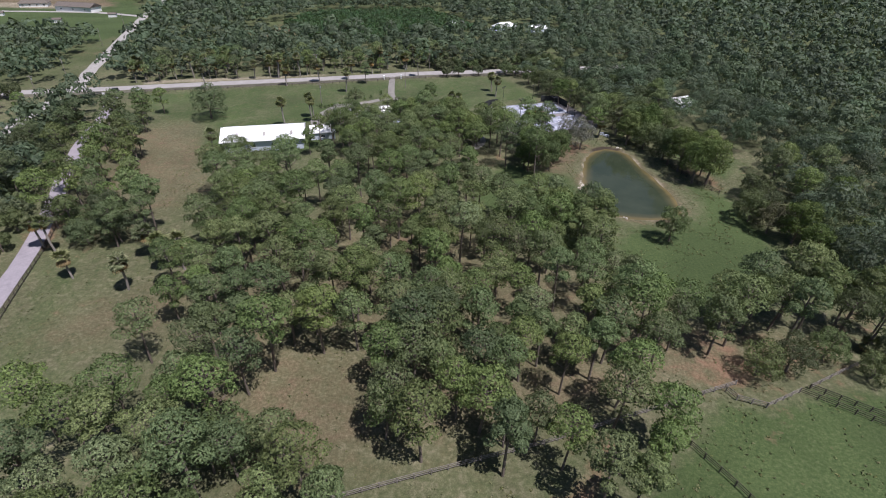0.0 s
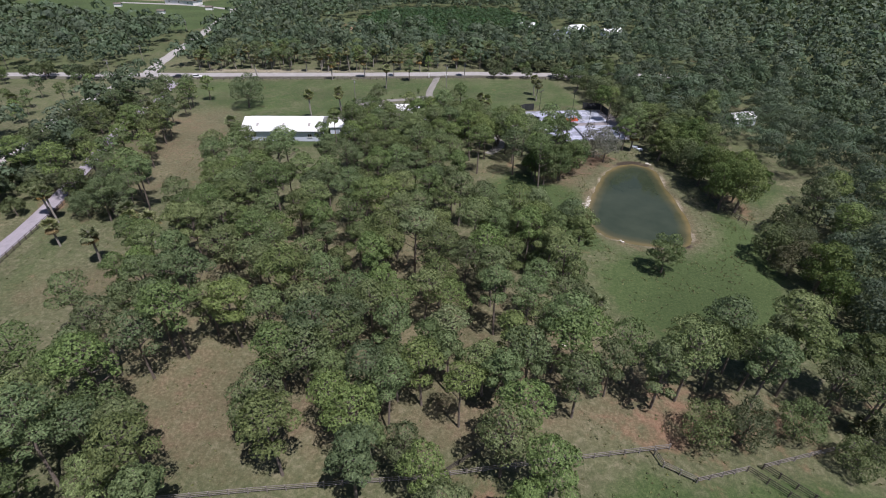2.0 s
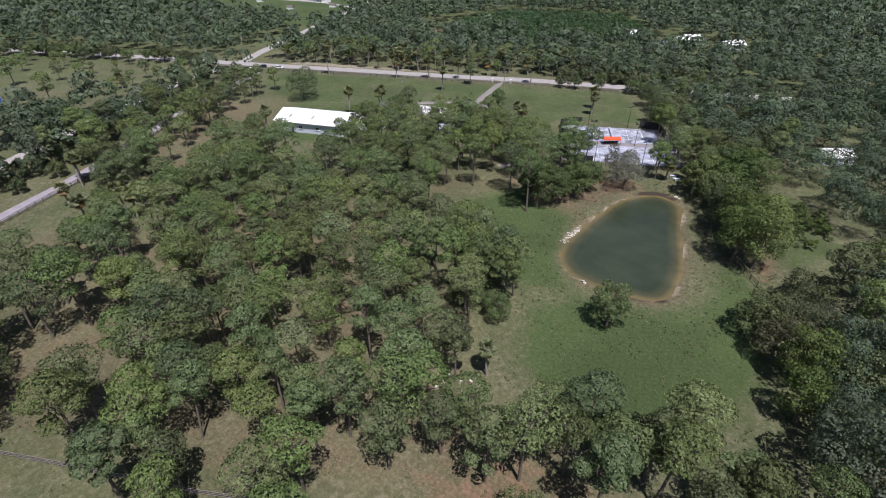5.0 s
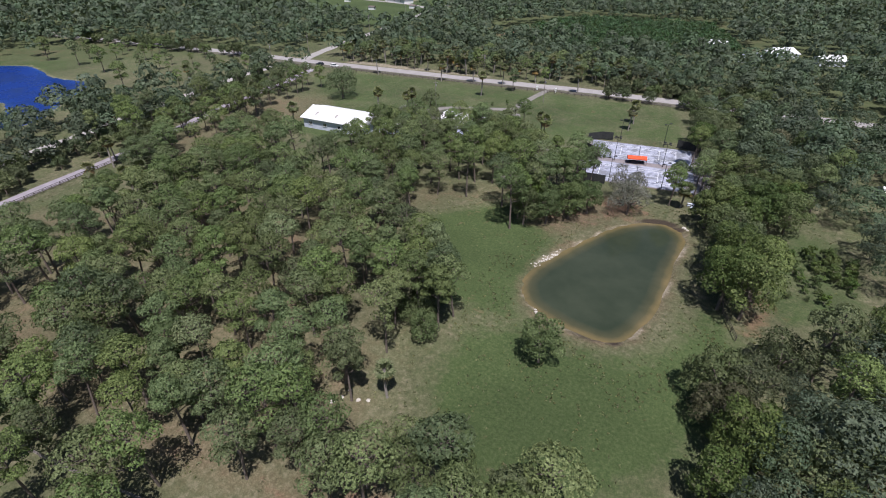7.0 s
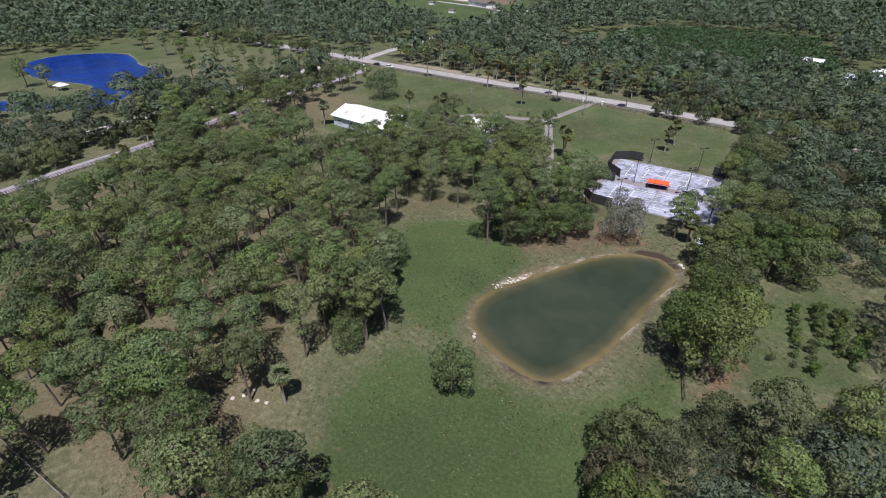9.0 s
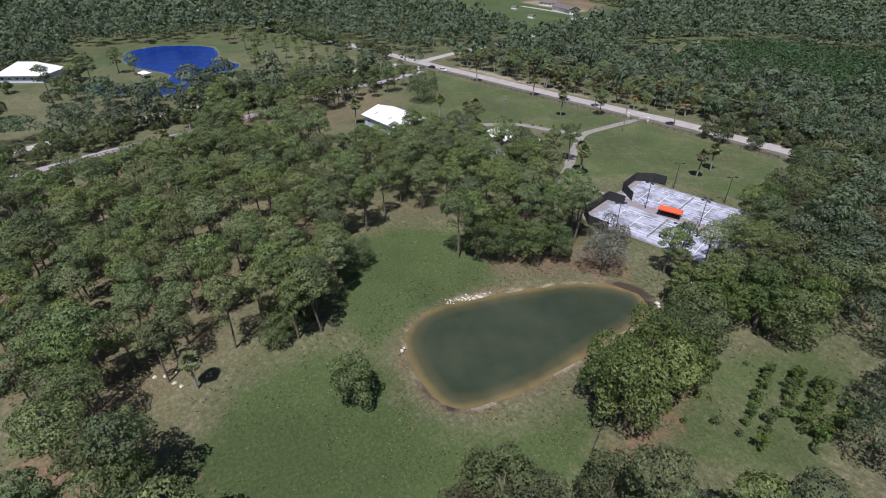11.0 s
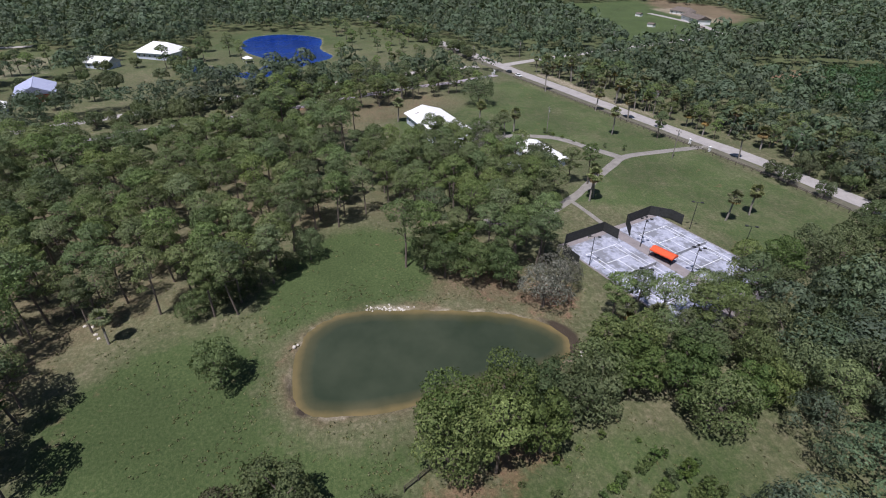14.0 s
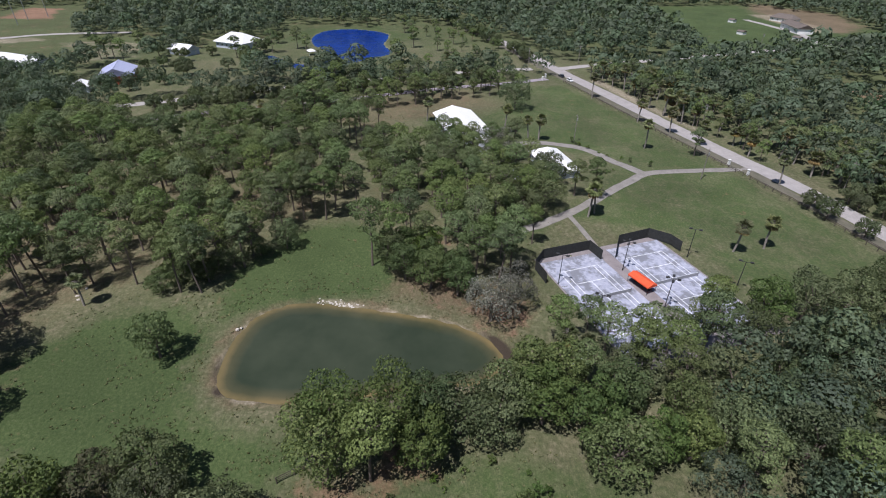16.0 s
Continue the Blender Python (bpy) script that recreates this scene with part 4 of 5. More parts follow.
stand("pine_tree", PINE_KINDS, PINES_BEHIND, "tall slash pine close behind the houses", "tree", "pines behind the houses", 0.78, 1.0)
stand("pine_tree", PINE_KINDS, [(-43, 177), (-40, 184), (-46, 171), (-38, 177)], "slim pine close against the stable gable", "tree", "pines by the stable", 0.7, 0.82)

drive_mid = DRIVE[(DRIVE[:, 1] > 108) & (DRIVE[:, 1] < 205)]
joined("drive_pines", FAR_PINE_KINDS, band(drive_mid, -22, -7, 30, 5, 4.5), "tall slash pines crowding the strip beside the drive", "pines", 0.7, 0.95, 5)
joined("drive_oaks", FAR_OAK_KINDS, band(DRIVE[(DRIVE[:, 1] > 45) & (DRIVE[:, 1] < 205)], 5.5, 20, 56, 6, 4.2), "dark leafy oaks crowding the outer edge of the drive", "oaks", 0.55, 0.95, 6)
road_mid = MAIN_ROAD[(MAIN_ROAD[:, 0] > -160) & (MAIN_ROAD[:, 0] < 30)]
stand("cabbage_palm", PALM_KINDS, band(road_mid, 7, 32, 60, 8, 3.2), "cabbage palm among sandy drives beside the road", "palm", "roadside palms", 1.0, 1.5)
joined("roadside_pines", FAR_PINE_KINDS, band(road_mid, 8, 38, 60, 9, 4.6), "roadside pines with bare stems among palms", "pines", 0.6, 0.9, 9)


stand("pine_tree", PINE_KINDS, [(-2.9, 218.7), (2.8, 195.3), (2.9, 201.9), (-5.3, 201.1), (-9.8, 193.1), (-37.5, 266.8), (-5, 213), (37.4, 186.2), (23.2, 194.2), (-20, 201), (92, 78), (98, 72), (86, 81), (104, 80), (96, 87)], "full-crowned pine beside the houses and courts", "tree", "pines by the houses", 0.75, 0.92)
road_west = MAIN_ROAD[(MAIN_ROAD[:, 0] > -470) & (MAIN_ROAD[:, 0] < -195)]
joined("road_west_oaks", FAR_OAK_KINDS, band(road_west, -13, -5, 44, 18, 5.0), "dark oaks lining the near side of the road beyond the lake", "oaks", 0.7, 1.1, 19)
road_east = MAIN_ROAD[(MAIN_ROAD[:, 0] > 0) & (MAIN_ROAD[:, 0] < 70)]
joined("road_oaks", FAR_OAK_KINDS, band(road_east, 5, 18, 24, 14, 3.6) + band(road_east, -13, -6, 12, 15, 4.0), "dark oaks overhanging the shaded end of the road", "oaks", 0.6, 0.9, 16)


# woods beyond the property: the land is wooded wherever it is not open
def blob(rng, radius, height, lobes, total, size, low=-0.3, spread=0.3):
    """A far tree's crown: a few domes round a taller one."""
    caps = [(0, 0, height - 0.62 * radius, radius * 0.72, 0.85)]
    for i in range(lobes):
        ang = 6.283 * i / lobes + rng.normal(0, 0.3)
        reach = radius * rng.uniform(0.5, 0.75)
        caps.append((reach * math.cos(ang), reach * math.sin(ang), height - radius * rng.uniform(0.8, 1.35), radius * rng.uniform(0.3, 0.46), 0.8))
    return lobed(rng, caps, total, size, spread, low, 1.25, 5.5, 0.24)[0]



OPEN = [np.array(p, float) for p, s, w in LUSH[1:3]]
OPEN.append(np.array([(-105, 30), (-50, 20), (0, 25), (60, 20), (110, 40), (100, 80), (92, 100), (96, 140), (108, 160), (107, 188), (97, 198), (70, 215), (58, 262), (40, 290), (-20, 290), (-150, 250), (-142, 200), (-110, 120)], float))
OPEN.append(np.array([(-330, 60), (-335, 140), (-290, 165), (-200, 165), (-168, 118), (-158, 88), (-186, 46), (-215, 40)], float))
OPEN.append(np.array([(-345, 150), (-330, 195), (-250, 218), (-190, 232), (-172, 225), (-164, 190), (-172, 150), (-176, 118), (-215, 160), (-290, 162)], float))
OPEN.append(np.array([(-190, 45), (-152, 72), (-134, 58), (-122, 30), (-128, -20), (-185, -20)], float))
OPEN.append(np.array([(8, 398), (6, 440), (48, 446), (92, 440), (92, 412), (50, 394)], float))
OPEN.append(np.array([(106, 224), (104, 240), (120, 244), (124, 228)], float))
OPEN.append(np.array([(-270, -110), (-270, -20), (-200, 0), (-185, -40)], float))
OPEN.append(np.array([(-450, -240), (-460, -150), (-290, -120), (-280, -160), (-350, -240)], float))
OPEN.append(np.array([(-360, -250), (-380, -150), (-270, -90), (-215, -75), (-205, -110), (-260, -200)], float))
OPEN.append(np.array([(-138, 376), (-68, 398), (-84, 428), (-136, 426)], float))
OPEN.append(np.array([(-420, 490), (-290, 480), (-300, 540), (-430, 560)], float))
OPEN.append(np.array([(-270, 10), (-276, 60), (-205, 70), (-190, 40), (-180, 5)], float))
OPEN.append(np.array([(-185, -25), (-180, 20), (-125, 26), (-118, -12)], float))
OPEN.append(np.array([(-210, -100), (-215, -60), (-170, -40), (-150, -70)], float))
SHADE_ROADS = [(MAIN_ROAD, 8.0), (SIDE_ROAD, 12.5), (FARM_ROAD, 14.0), (DRIVE, 4.5), (SCHOOL_ROAD, 4.6)]


SCRUB = np.array([(-90, 372), (-20, 372), (30, 430), (-10, 520), (-110, 500), (-125, 440)], float)


def far_woods():
    rng = np.random.default_rng(99)
    bands = [(0, 62, 7.2, [blob(rng, 4.2, 10, 8, 2000, 0.235) for _ in range(4)]),
             (62, 88, 7.2, [blob(rng, 4.2, 10, 8, 1050, 0.33) for _ in range(4)]),
             (88, 135, 7.2, [blob(rng, 4.2, 10, 7, 900, 0.37) for _ in range(5)]),
             (135, 200, 7.6, [blob(rng, 4.2, 10, 6, 520, 0.5, -0.1, 0.22) for _ in range(6)]),
             (200, 310, 8.0, [blob(rng, 4.3, 10, 6, 230, 0.76, -0.05, 0.18) for _ in range(8)]),
             (310, 450, 8.6, [blob(rng, 4.4, 10, 5, 110, 1.08, 0.0, 0.16) for _ in range(8)]),
             (450, 790, 9.4, [blob(rng, 5.0, 10, 4, 44, 1.85, 0.0, 0.15) for _ in range(8)])]
    for near, far, gap, kinds in bands:
        gx, gy = np.meshgrid(np.arange(-640, 620, gap), np.arange(-330, 800, gap))
        x = gx.ravel() + rng.uniform(-0.48, 0.48, gx.size) * gap
        y = gy.ravel() + rng.uniform(-0.48, 0.48, gx.size) * gap
        d = np.min([np.hypot(x - a, y - b) for a, b in ((0, 0), (60, 25), (110, 80), (135, 165))], 0)
        way = np.degrees(np.arctan2(-(x - 70), y - 40))
        d = d + np.clip((x - 132) * 3.0, 0, 140)
        ok = (d >= near) & (d < far) & (x < 0.98 * y + 22) & (way < 138)
        x, y = x[ok], y[ok]
        thick = np.sin(x * 0.045 + 1.0) * np.sin(y * 0.038 + 0.5) + 0.6 * np.sin(x * 0.11 - y * 0.09)
        keep = rng.uniform(size=len(x)) < 0.88 + 0.09 * thick
        scrub = edge_distance(x, y, SCRUB)
        strip = (line_distance(x, y, MAIN_ROAD) < 34) & (x > -165) & (x < -12)
        keep &= (scrub > 0) & (~strip | (rng.uniform(size=len(x)) < 0.55))
        for poly in OPEN:
            keep &= edge_distance(x, y, poly) > 1.5
        for line, w in SHADE_ROADS:
            keep &= line_distance(x, y, line) > w
        x, y = x[keep], y[keep]
        vs, tones = [], []
        which = rng.integers(len(kinds), size=len(x))
        for k, base in enumerate(kinds):
            px, py = x[which == k], y[which == k]
            a, s = rng.uniform(0, 6.28, len(px)), np.clip(rng.lognormal(0.1, 0.27, len(px)), 0.55, 1.75)
            h = s ** 0.6 * rng.uniform(0.8, 1.35, len(px))
            c, n = np.cos(a), np.sin(a)
            v = np.empty((len(px), len(base), 3))
            v[:, :, 0] = px[:, None] + s[:, None] * (c[:, None] * base[None, :, 0] - n[:, None] * base[None, :, 1])
            v[:, :, 1] = py[:, None] + s[:, None] * (n[:, None] * base[None, :, 0] + c[:, None] * base[None, :, 1])
            v[:, :, 2] = h[:, None] * base[None, :, 2]
            vs.append(v.reshape(-1, 3))
            tones.append(np.repeat(rng.uniform(0, 1, len(px)), len(base)))
        v, tone = np.concatenate(vs), np.concatenate(tones)
        me = tri_mesh("far_woods", v, np.arange(len(v)).reshape(-1, 3), M_WOOD, tone)
        tagged(new("far_woods", me), "dense green mixed woodland of oaks, pines and palms", "woods", kind="stuff")


def scrub():
    """A low green thicket beyond the road."""
    rng = np.random.default_rng(41)
    n = 2600
    x, y = rng.uniform(-130, 40, n), rng.uniform(360, 530, n)
    c = edge_distance(x, y, SCRUB) < 1
    cs = np.column_stack([x[c], y[c], rng.uniform(0.8, 3.2, c.sum())])
    v, f = sprays(rng, cs, rng.uniform(1.6, 3.2, len(cs)), 26, 0.95, 0.8, 0.5, 0.5, 1.2)
    tagged(new("scrub_thicket", tri_mesh("scrub_thicket", v, f, M_SCRUB, np.repeat(rng.uniform(0, 1, len(cs)), 26 * 3))), "low vivid green thicket of shrubs beyond the road", "thicket", kind="stuff")


def tufts():
    """Rank dry tufts and weeds over the pasture and round the pond."""
    rng = np.random.default_rng(42)
    n = 15000
    x, y = rng.uniform(-92, 112, n), rng.uniform(22, 205, n)
    clump = np.sin(x * 0.33 + 2 * np.sin(y * 0.11)) * np.sin(y * 0.29 + 1.5 * np.sin(x * 0.13)) + rng.normal(0, 0.45, n)
    ok = (clump > 0.25) & (edge_distance(x, y, POND) > 1.5) & (line_distance(x, y, DRIVE) > 3.2)
    x, y = x[ok], y[ok]
    c = np.column_stack([x, y, land_height(x, y) + 0.08])
    m = 4500
    wx, wy = rng.uniform(36, 100, m), rng.uniform(104, 192, m)
    wd = edge_distance(wx, wy, POND)
    patch = np.sin(wx * 0.4 + 1.2 * np.sin(wy * 0.21)) * np.sin(wy * 0.37) + rng.normal(0, 0.4, m)
    near_pond = (wd > 3.5) & (wd < 20) & (patch > 0.2)
    c = np.concatenate([c, np.column_stack([wx, wy, land_height(wx, wy) + 0.06])[near_pond]])
    v, f = sprays(rng, c, rng.uniform(0.15, 0.4, len(c)), 5, 0.22, 0.5, 0.8, 0.6, 1.3)
    tagged(new("grass_tufts", tri_mesh("grass_tufts", v, f, M_DRYTUFT, np.repeat(rng.uniform(0, 1, len(c)), 15))), "pale dry grass tufts and weeds over the pasture", "grass", kind="stuff")


far_woods()
scrub()
tufts()


# ---- buildings ----
def window(parent, x, y, z, w, h, turn, glass_only=False):
    win = part("window", Shape().box((0, 0, 0), (w, 0.06, h)), M_GLASS, parent, m=pose(x, y, z, 0, 0, turn))
    s = Shape()
    for dx in (-w / 2, w / 2):
        s.box((dx, -0.02, 0), (0.12, 0.14, h + 0.12), 0, 0.02)
    part("window_frame", s.box((0, -0.02, h / 2), (w + 0.24, 0.14, 0.12), 0, 0.02).box((0, -0.02, 0), (0.06, 0.12, h)), M_TRIM, win)
    part("window_sill", Shape().box((0, -0.08, -h / 2 - 0.06), (w + 0.35, 0.25, 0.1), 0, 0.02), M_TRIM, win)


def gable_house(name, label, x, y, turn, length, width, eave, ridge, over, roof_mat, wall_mat, windows, hip=0.0, door=True, lights=0):
    """A long house: walls, a pitched roof with thickness, windows and a door on the front."""
    h = thing(name, label, "building", m=pose(x, y, -0.05, 0, 0, turn))
    t = 0.25
    s = Shape()
    for sy in (-1, 1):
        s.box((0, sy * (width / 2 - t / 2), eave / 2), (length, t, eave))
    for sx in (-1, 1):
        a = sx * (length / 2 - t / 2)
        if hip:
            s.box((a, 0, eave / 2), (t, width - 2 * t, eave))
        else:
            w2 = width / 2 - t
            prof = [(-w2, 0), (w2, 0), (w2, eave), (0, ridge - 0.15), (-w2, eave)]
            s.add([(a - t / 2, p, q) for p, q in prof] + [(a + t / 2, p, q) for p, q in prof],
                  [(4, 3, 2, 1, 0), (5, 6, 7, 8, 9)] + [(i, (i + 1) % 5, 5 + (i + 1) % 5, 5 + i) for i in range(5)])
    part("wall", s, wall_mat, h)
    L, W = length / 2 + over, width / 2 + over
    drop = over * (ridge - eave) / (width / 2)
    hx = hip * W
    top = [(-L, -W, eave - drop), (L, -W, eave - drop), (L, W, eave - drop), (-L, W, eave - drop), (-L + hx, 0, ridge), (L - hx, 0, ridge)]
    th = 0.18
    v = [(a, b, c + th) for a, b, c in top] + top
    f = [(0, 1, 5, 4), (2, 3, 4, 5), (1, 2, 5), (3, 0, 4), (7, 6, 10, 11), (9, 8, 11, 10), (8, 7, 11), (6, 9, 10), (0, 6, 7, 1), (1, 7, 8, 2), (2, 8, 9, 3), (3, 9, 6, 0)]
    roof = part("roof", Shape().add(v, f), roof_mat, h)
    s = Shape()
    n = int(length / 1.2)
    for i in range(n + 1):
        xx = -L + hx + (2 * (L - hx)) * i / n
        for sy in (-1, 1):
            s.bar((xx, sy * W, eave - drop + th), (xx, 0, ridge + th), 0.03, 0.03, 4)
    part("standing_seams", s, roof_mat, roof)
    part("ridge_cap", Shape().bar((-L + hx, 0, ridge + th), (L - hx, 0, ridge + th), 0.16, 0.16, 6), roof_mat, roof)
    for i in range(lights):
        xx = -L + 2 * L * (i + 0.6) / (lights + 0.1)
        k = 0.55
        zz = eave - drop + (ridge - eave + drop) * (1 - k) + th
        slope = math.degrees(math.atan2(ridge - eave + drop, W))
        part("skylight", Shape().box((0, 0, 0.04), (0.9, 2.2, 0.14), 0, 0.03), M_GRAVEL, roof, "translucent grey roof light", pose(xx, -W * k, zz, slope, 0, 0))
    for i in range(windows):
        xx = -length / 2 + length * (i + 0.5) / windows
        window(h, xx, -width / 2 - 0.03, eave * 0.52, 1.5, 1.1, 0)
    if door:
        d = part("door", Shape().box((0, 0, 1.05), (1.0, 0.08, 2.1), 0, 0.02), M_TRIM, h, m=pose(length / 2 + 0.05, width * 0.2, 0.05, 0, 0, 90))
        part("door_handle", Shape().bar((0.35, -0.1, 1.0), (0.35, 0.0, 1.0), 0.04, 0.04, 6), M_STEEL, d)
    return h


gable_house("stable_building", "long white-roofed stable with pale blue-grey walls", -64.9, 181.5, 12, 28.0, 15.5, 4.3, 6.6, 0.9, M_WHITE, M_WALL, 4, lights=3)
gable_house("bungalow", "white-roofed bungalow half hidden by pines", -27.5, 211.5, 12, 19, 10, 3.0, 5.0, 0.7, M_WHITE, M_WALL, 4, 0.6)
gable_house("garden_shed", "small blue-grey-roofed shed under the trees", -17, 199, 12, 7, 5, 2.4, 3.4, 0.3, M_BLUEROOF, M_WALL, 1)
gable_house("garage", "low white-roofed garage beside the loop drive", -45, 190, 12, 9, 8, 2.8, 4.2, 0.4, M_WHITE, M_WALL, 1)
gable_house("mansion", "large white-roofed pavilion beyond the road", -243, 38, 62, 24, 19, 4.5, 9.0, 1.2, M_WHITE, M_WALL, 6, 0.7)
gable_house("mansion_wing", "white-roofed side wing joined by the pavilion", -218, 10, 62, 16, 10, 3.5, 6.0, 0.8, M_WHITE, M_WALL, 3)
gable_house("red_barn", "red-walled barn with a pale metal roof", -150, 2, 20, 22, 16, 4.5, 8.0, 0.6, M_BLUEROOF, M_REDWALL, 2)
gable_house("white_shed", "small white-roofed outbuilding near the barn", -128, -6, 20, 10, 8, 3.0, 4.5, 0.4, M_WHITE, M_WALL, 1)
gable_house("long_hall", "long low white-roofed hall", -184, -72, 65, 40, 14, 4.0, 6.0, 0.6, M_WHITE, M_WALL, 6)
gable_house("farm_house", "brown-roofed farmhouse in the far fields", -372, 512, 20, 22, 12, 3.5, 6.5, 0.8, M_BROWNROOF, M_TRIM, 4, 0.6)
gable_house("farm_barn", "long brown-roofed open barn in the far fields", -318, 488, -12, 36, 12, 4.5, 7.0, 0.8, M_BROWNROOF, M_TRIM, 3)
for sx, sy in ((-364.5, 456.8), (-273.3, 460.1), (-260.3, 507.3), (-300, 430)):
    gable_house("run_in_shed", "small dark-roofed paddock shed in a green field", sx, sy, 20, 6, 4, 2.4, 3.2, 0.3, M_BROWNROOF, M_TRIM, 0, door=False)
gable_house("hidden_cottage", "white-roofed cottage half hidden in the woods", 113, 234, 25, 10, 7, 3.0, 4.6, 0.4, M_WHITE, M_WALL, 2)
gable_house("suburb_house", "white-roofed house among far trees", 52, 430, 30, 16, 10, 3.0, 5.4, 0.5, M_WHITE, M_WALL, 3, 0.5)
gable_house("suburb_house", "blue-grey-roofed house among far trees", 40, 405, 10, 12, 9, 3.0, 5.0, 0.5, M_BLUEROOF, M_WALL, 3, 0.5)
gable_house("suburb_house", "white-roofed house among far trees", 77, 424, 30, 14, 9, 3.0, 5.0, 0.5, M_WHITE, M_WALL, 3)
gable_house("suburb_house", "pale-roofed small house among far trees", 15, 433, 0, 10, 8, 3.0, 5.0, 0.5, M_WHITE, M_WALL, 2)


# ---- tennis courts ----
COURT_TURN = 17.0


def court_material():
    m, nt, bs = material("worn_court_paint", 0.9)
    p = position(nt)
    pale = ramp(nt, noise_node(nt, 0.9, 6, 0.7, p), [(0.3, (0.25, 0.265, 0.34)), (0.6, (0.40, 0.415, 0.5))])
    stain = ramp(nt, noise_node(nt, 0.22, 5, 0.7, p), [(0.47, (0, 0, 0)), (0.56, (1, 1, 1))])
    nt.links.new(mix(nt, maths(nt, "MULTIPLY", stain, 0.85), pale, (0.165, 0.172, 0.195)), bs.inputs["Base Color"])
    return m


M_COURT = court_material()
M_APRON = plain("brown_grey_apron", (0.17, 0.15, 0.155), (0.29, 0.26, 0.26), 0.4, 0.95)
M_SCREEN = plain("black_windscreen_mesh", (0.02, 0.022, 0.022), (0.05, 0.052, 0.05), 1.5, 0.9)


def court_line(s, a, b, w=0.16):
    a, b = Vector((*a, 0.0)), Vector((*b, 0.0))
    c = (a + b) / 2
    s.box((c.x, c.y, 0.012), ((b - a).length + w, w, 0.012), math.atan2((b - a).y, (b - a).x))


def tennis_court(x, y, label):
    """A court of 23.8 by 11 metres; its corner at x, y."""
    c = thing("tennis_court", label, "tennis court", "tennis courts", m=pose(x, y, 0.13, 0, 0, COURT_TURN))
    part("playing_surface", Shape().box((11.9, 5.5, -0.06), (34.0, 16.0, 0.12)), M_COURT, c)
    L, W = 23.77, 10.97
    for a, b in (((0, 0), (L, 0)), ((0, W), (L, W)), ((0, 0), (0, W)), ((L, 0), (L, W)), ((0, 1.37), (L, 1.37)), ((0, W - 1.37), (L, W - 1.37)),
                 ((5.49, 1.37), (5.49, W - 1.37)), ((18.29, 1.37), (18.29, W - 1.37)), ((5.49, W / 2), (18.29, W / 2))):
        s = Shape()
        court_line(s, a, b)
        part("court_line", s, M_LINE, c)
    for yy in (-0.9, W + 0.9):
        part("net_post", Shape().bar((L / 2, yy, 0), (L / 2, yy, 1.07), 0.05, 0.05, 8), M_BLACK, c)
    net = part("net", Shape().box((L / 2, W / 2, 0.5), (0.03, W + 1.8, 0.86)), M_STEEL, c)
    part("net_band", Shape().box((L / 2, W / 2, 0.95), (0.05, W + 1.8, 0.06)), M_LINE, net)


COURT_M = pose(30.9, 217.0, 0.0, 0, 0, COURT_TURN)
apron = Shape().box((13.5, -4.2, 0.0), (41, 36.5, 0.1))
single("court_apron", apron, M_APRON, "worn brown-grey paved apron round the courts", "pavement", kind="structure", m=COURT_M @ pose(0, 0, 0.0))
tennis_court(30.9, 217.0, "worn pale blue tennis court with dark stains")
v2 = COURT_M @ Vector((0.2, -19.5, 0))
tennis_court(v2.x, v2.y, "bleached pale tennis court beside the canopy")


def canopy():
    c = thing("shade_canopy", "orange canvas shelter with a dark bench beneath", "canopy", m=COURT_M @ pose(11.2, -4.2, 0.05, 0, 0, 8))
    L, W, z0, z1 = 6.2, 2.9, 2.2, 2.75
    s = Shape().add([(-L / 2, -W / 2, z0), (L / 2, -W / 2, z0), (L / 2, W / 2, z0), (-L / 2, W / 2, z0), (-L / 2, 0, z1), (L / 2, 0, z1),
                     (-L / 2, -W / 2, z0 - 0.35), (L / 2, -W / 2, z0 - 0.35), (L / 2, W / 2, z0 - 0.35), (-L / 2, W / 2, z0 - 0.35)],
                    [(0, 1, 5, 4), (2, 3, 4, 5), (1, 2, 5), (3, 0, 4), (6, 7, 1, 0), (7, 8, 2, 1), (8, 9, 3, 2), (9, 6, 0, 3)])
    part("canvas_roof", s, M_ORANGE, c, "orange canvas roof with a short valance")
    for a in (-L / 2 + 0.1, L / 2 - 0.1):
        for b in (-W / 2 + 0.1, W / 2 - 0.1):
            part("post", Shape().bar((a, b, 0), (a, b, z0), 0.05, 0.05, 8), M_BLACK, c)
    part("bench", Shape().box((0, 0.2, 0.42), (L - 1.2, 0.5, 0.07), 0, 0.02).box((0, 0.45, 0.75), (L - 1.2, 0.06, 0.4)).box((-2, 0.2, 0.2), (0.1, 0.45, 0.4)).box((2, 0.2, 0.2), (0.1, 0.45, 0.4)), M_BLACK, c)


canopy()


def floodlight(u, v, heads, high=8.2):
    p = thing("floodlight_pole", "black court floodlight pole with box lamps", "lamp post", "court floodlights", m=COURT_M @ pose(u, v, 0.0, 0, 0, 45))
    part("pole", Shape().bar((0, 0, 0), (0, 0, high), 0.11, 0.07, 8).box((0, 0, 0.05), (0.4, 0.4, 0.1), 0, 0.02), M_BLACK, p)
    for i in range(heads):
        a = 2 * math.pi * i / heads
        r = 1.0
        arm = part("arm", Shape().bar((0, 0, high - 0.1), (r * math.cos(a), r * math.sin(a), high), 0.05, 0.04, 6), M_BLACK, p)
        part("lamp_box", Shape().box((1.15 * math.cos(a), 1.15 * math.sin(a), high + 0.05), (0.75, 0.55, 0.26), a, 0.04), M_BLACK, arm)


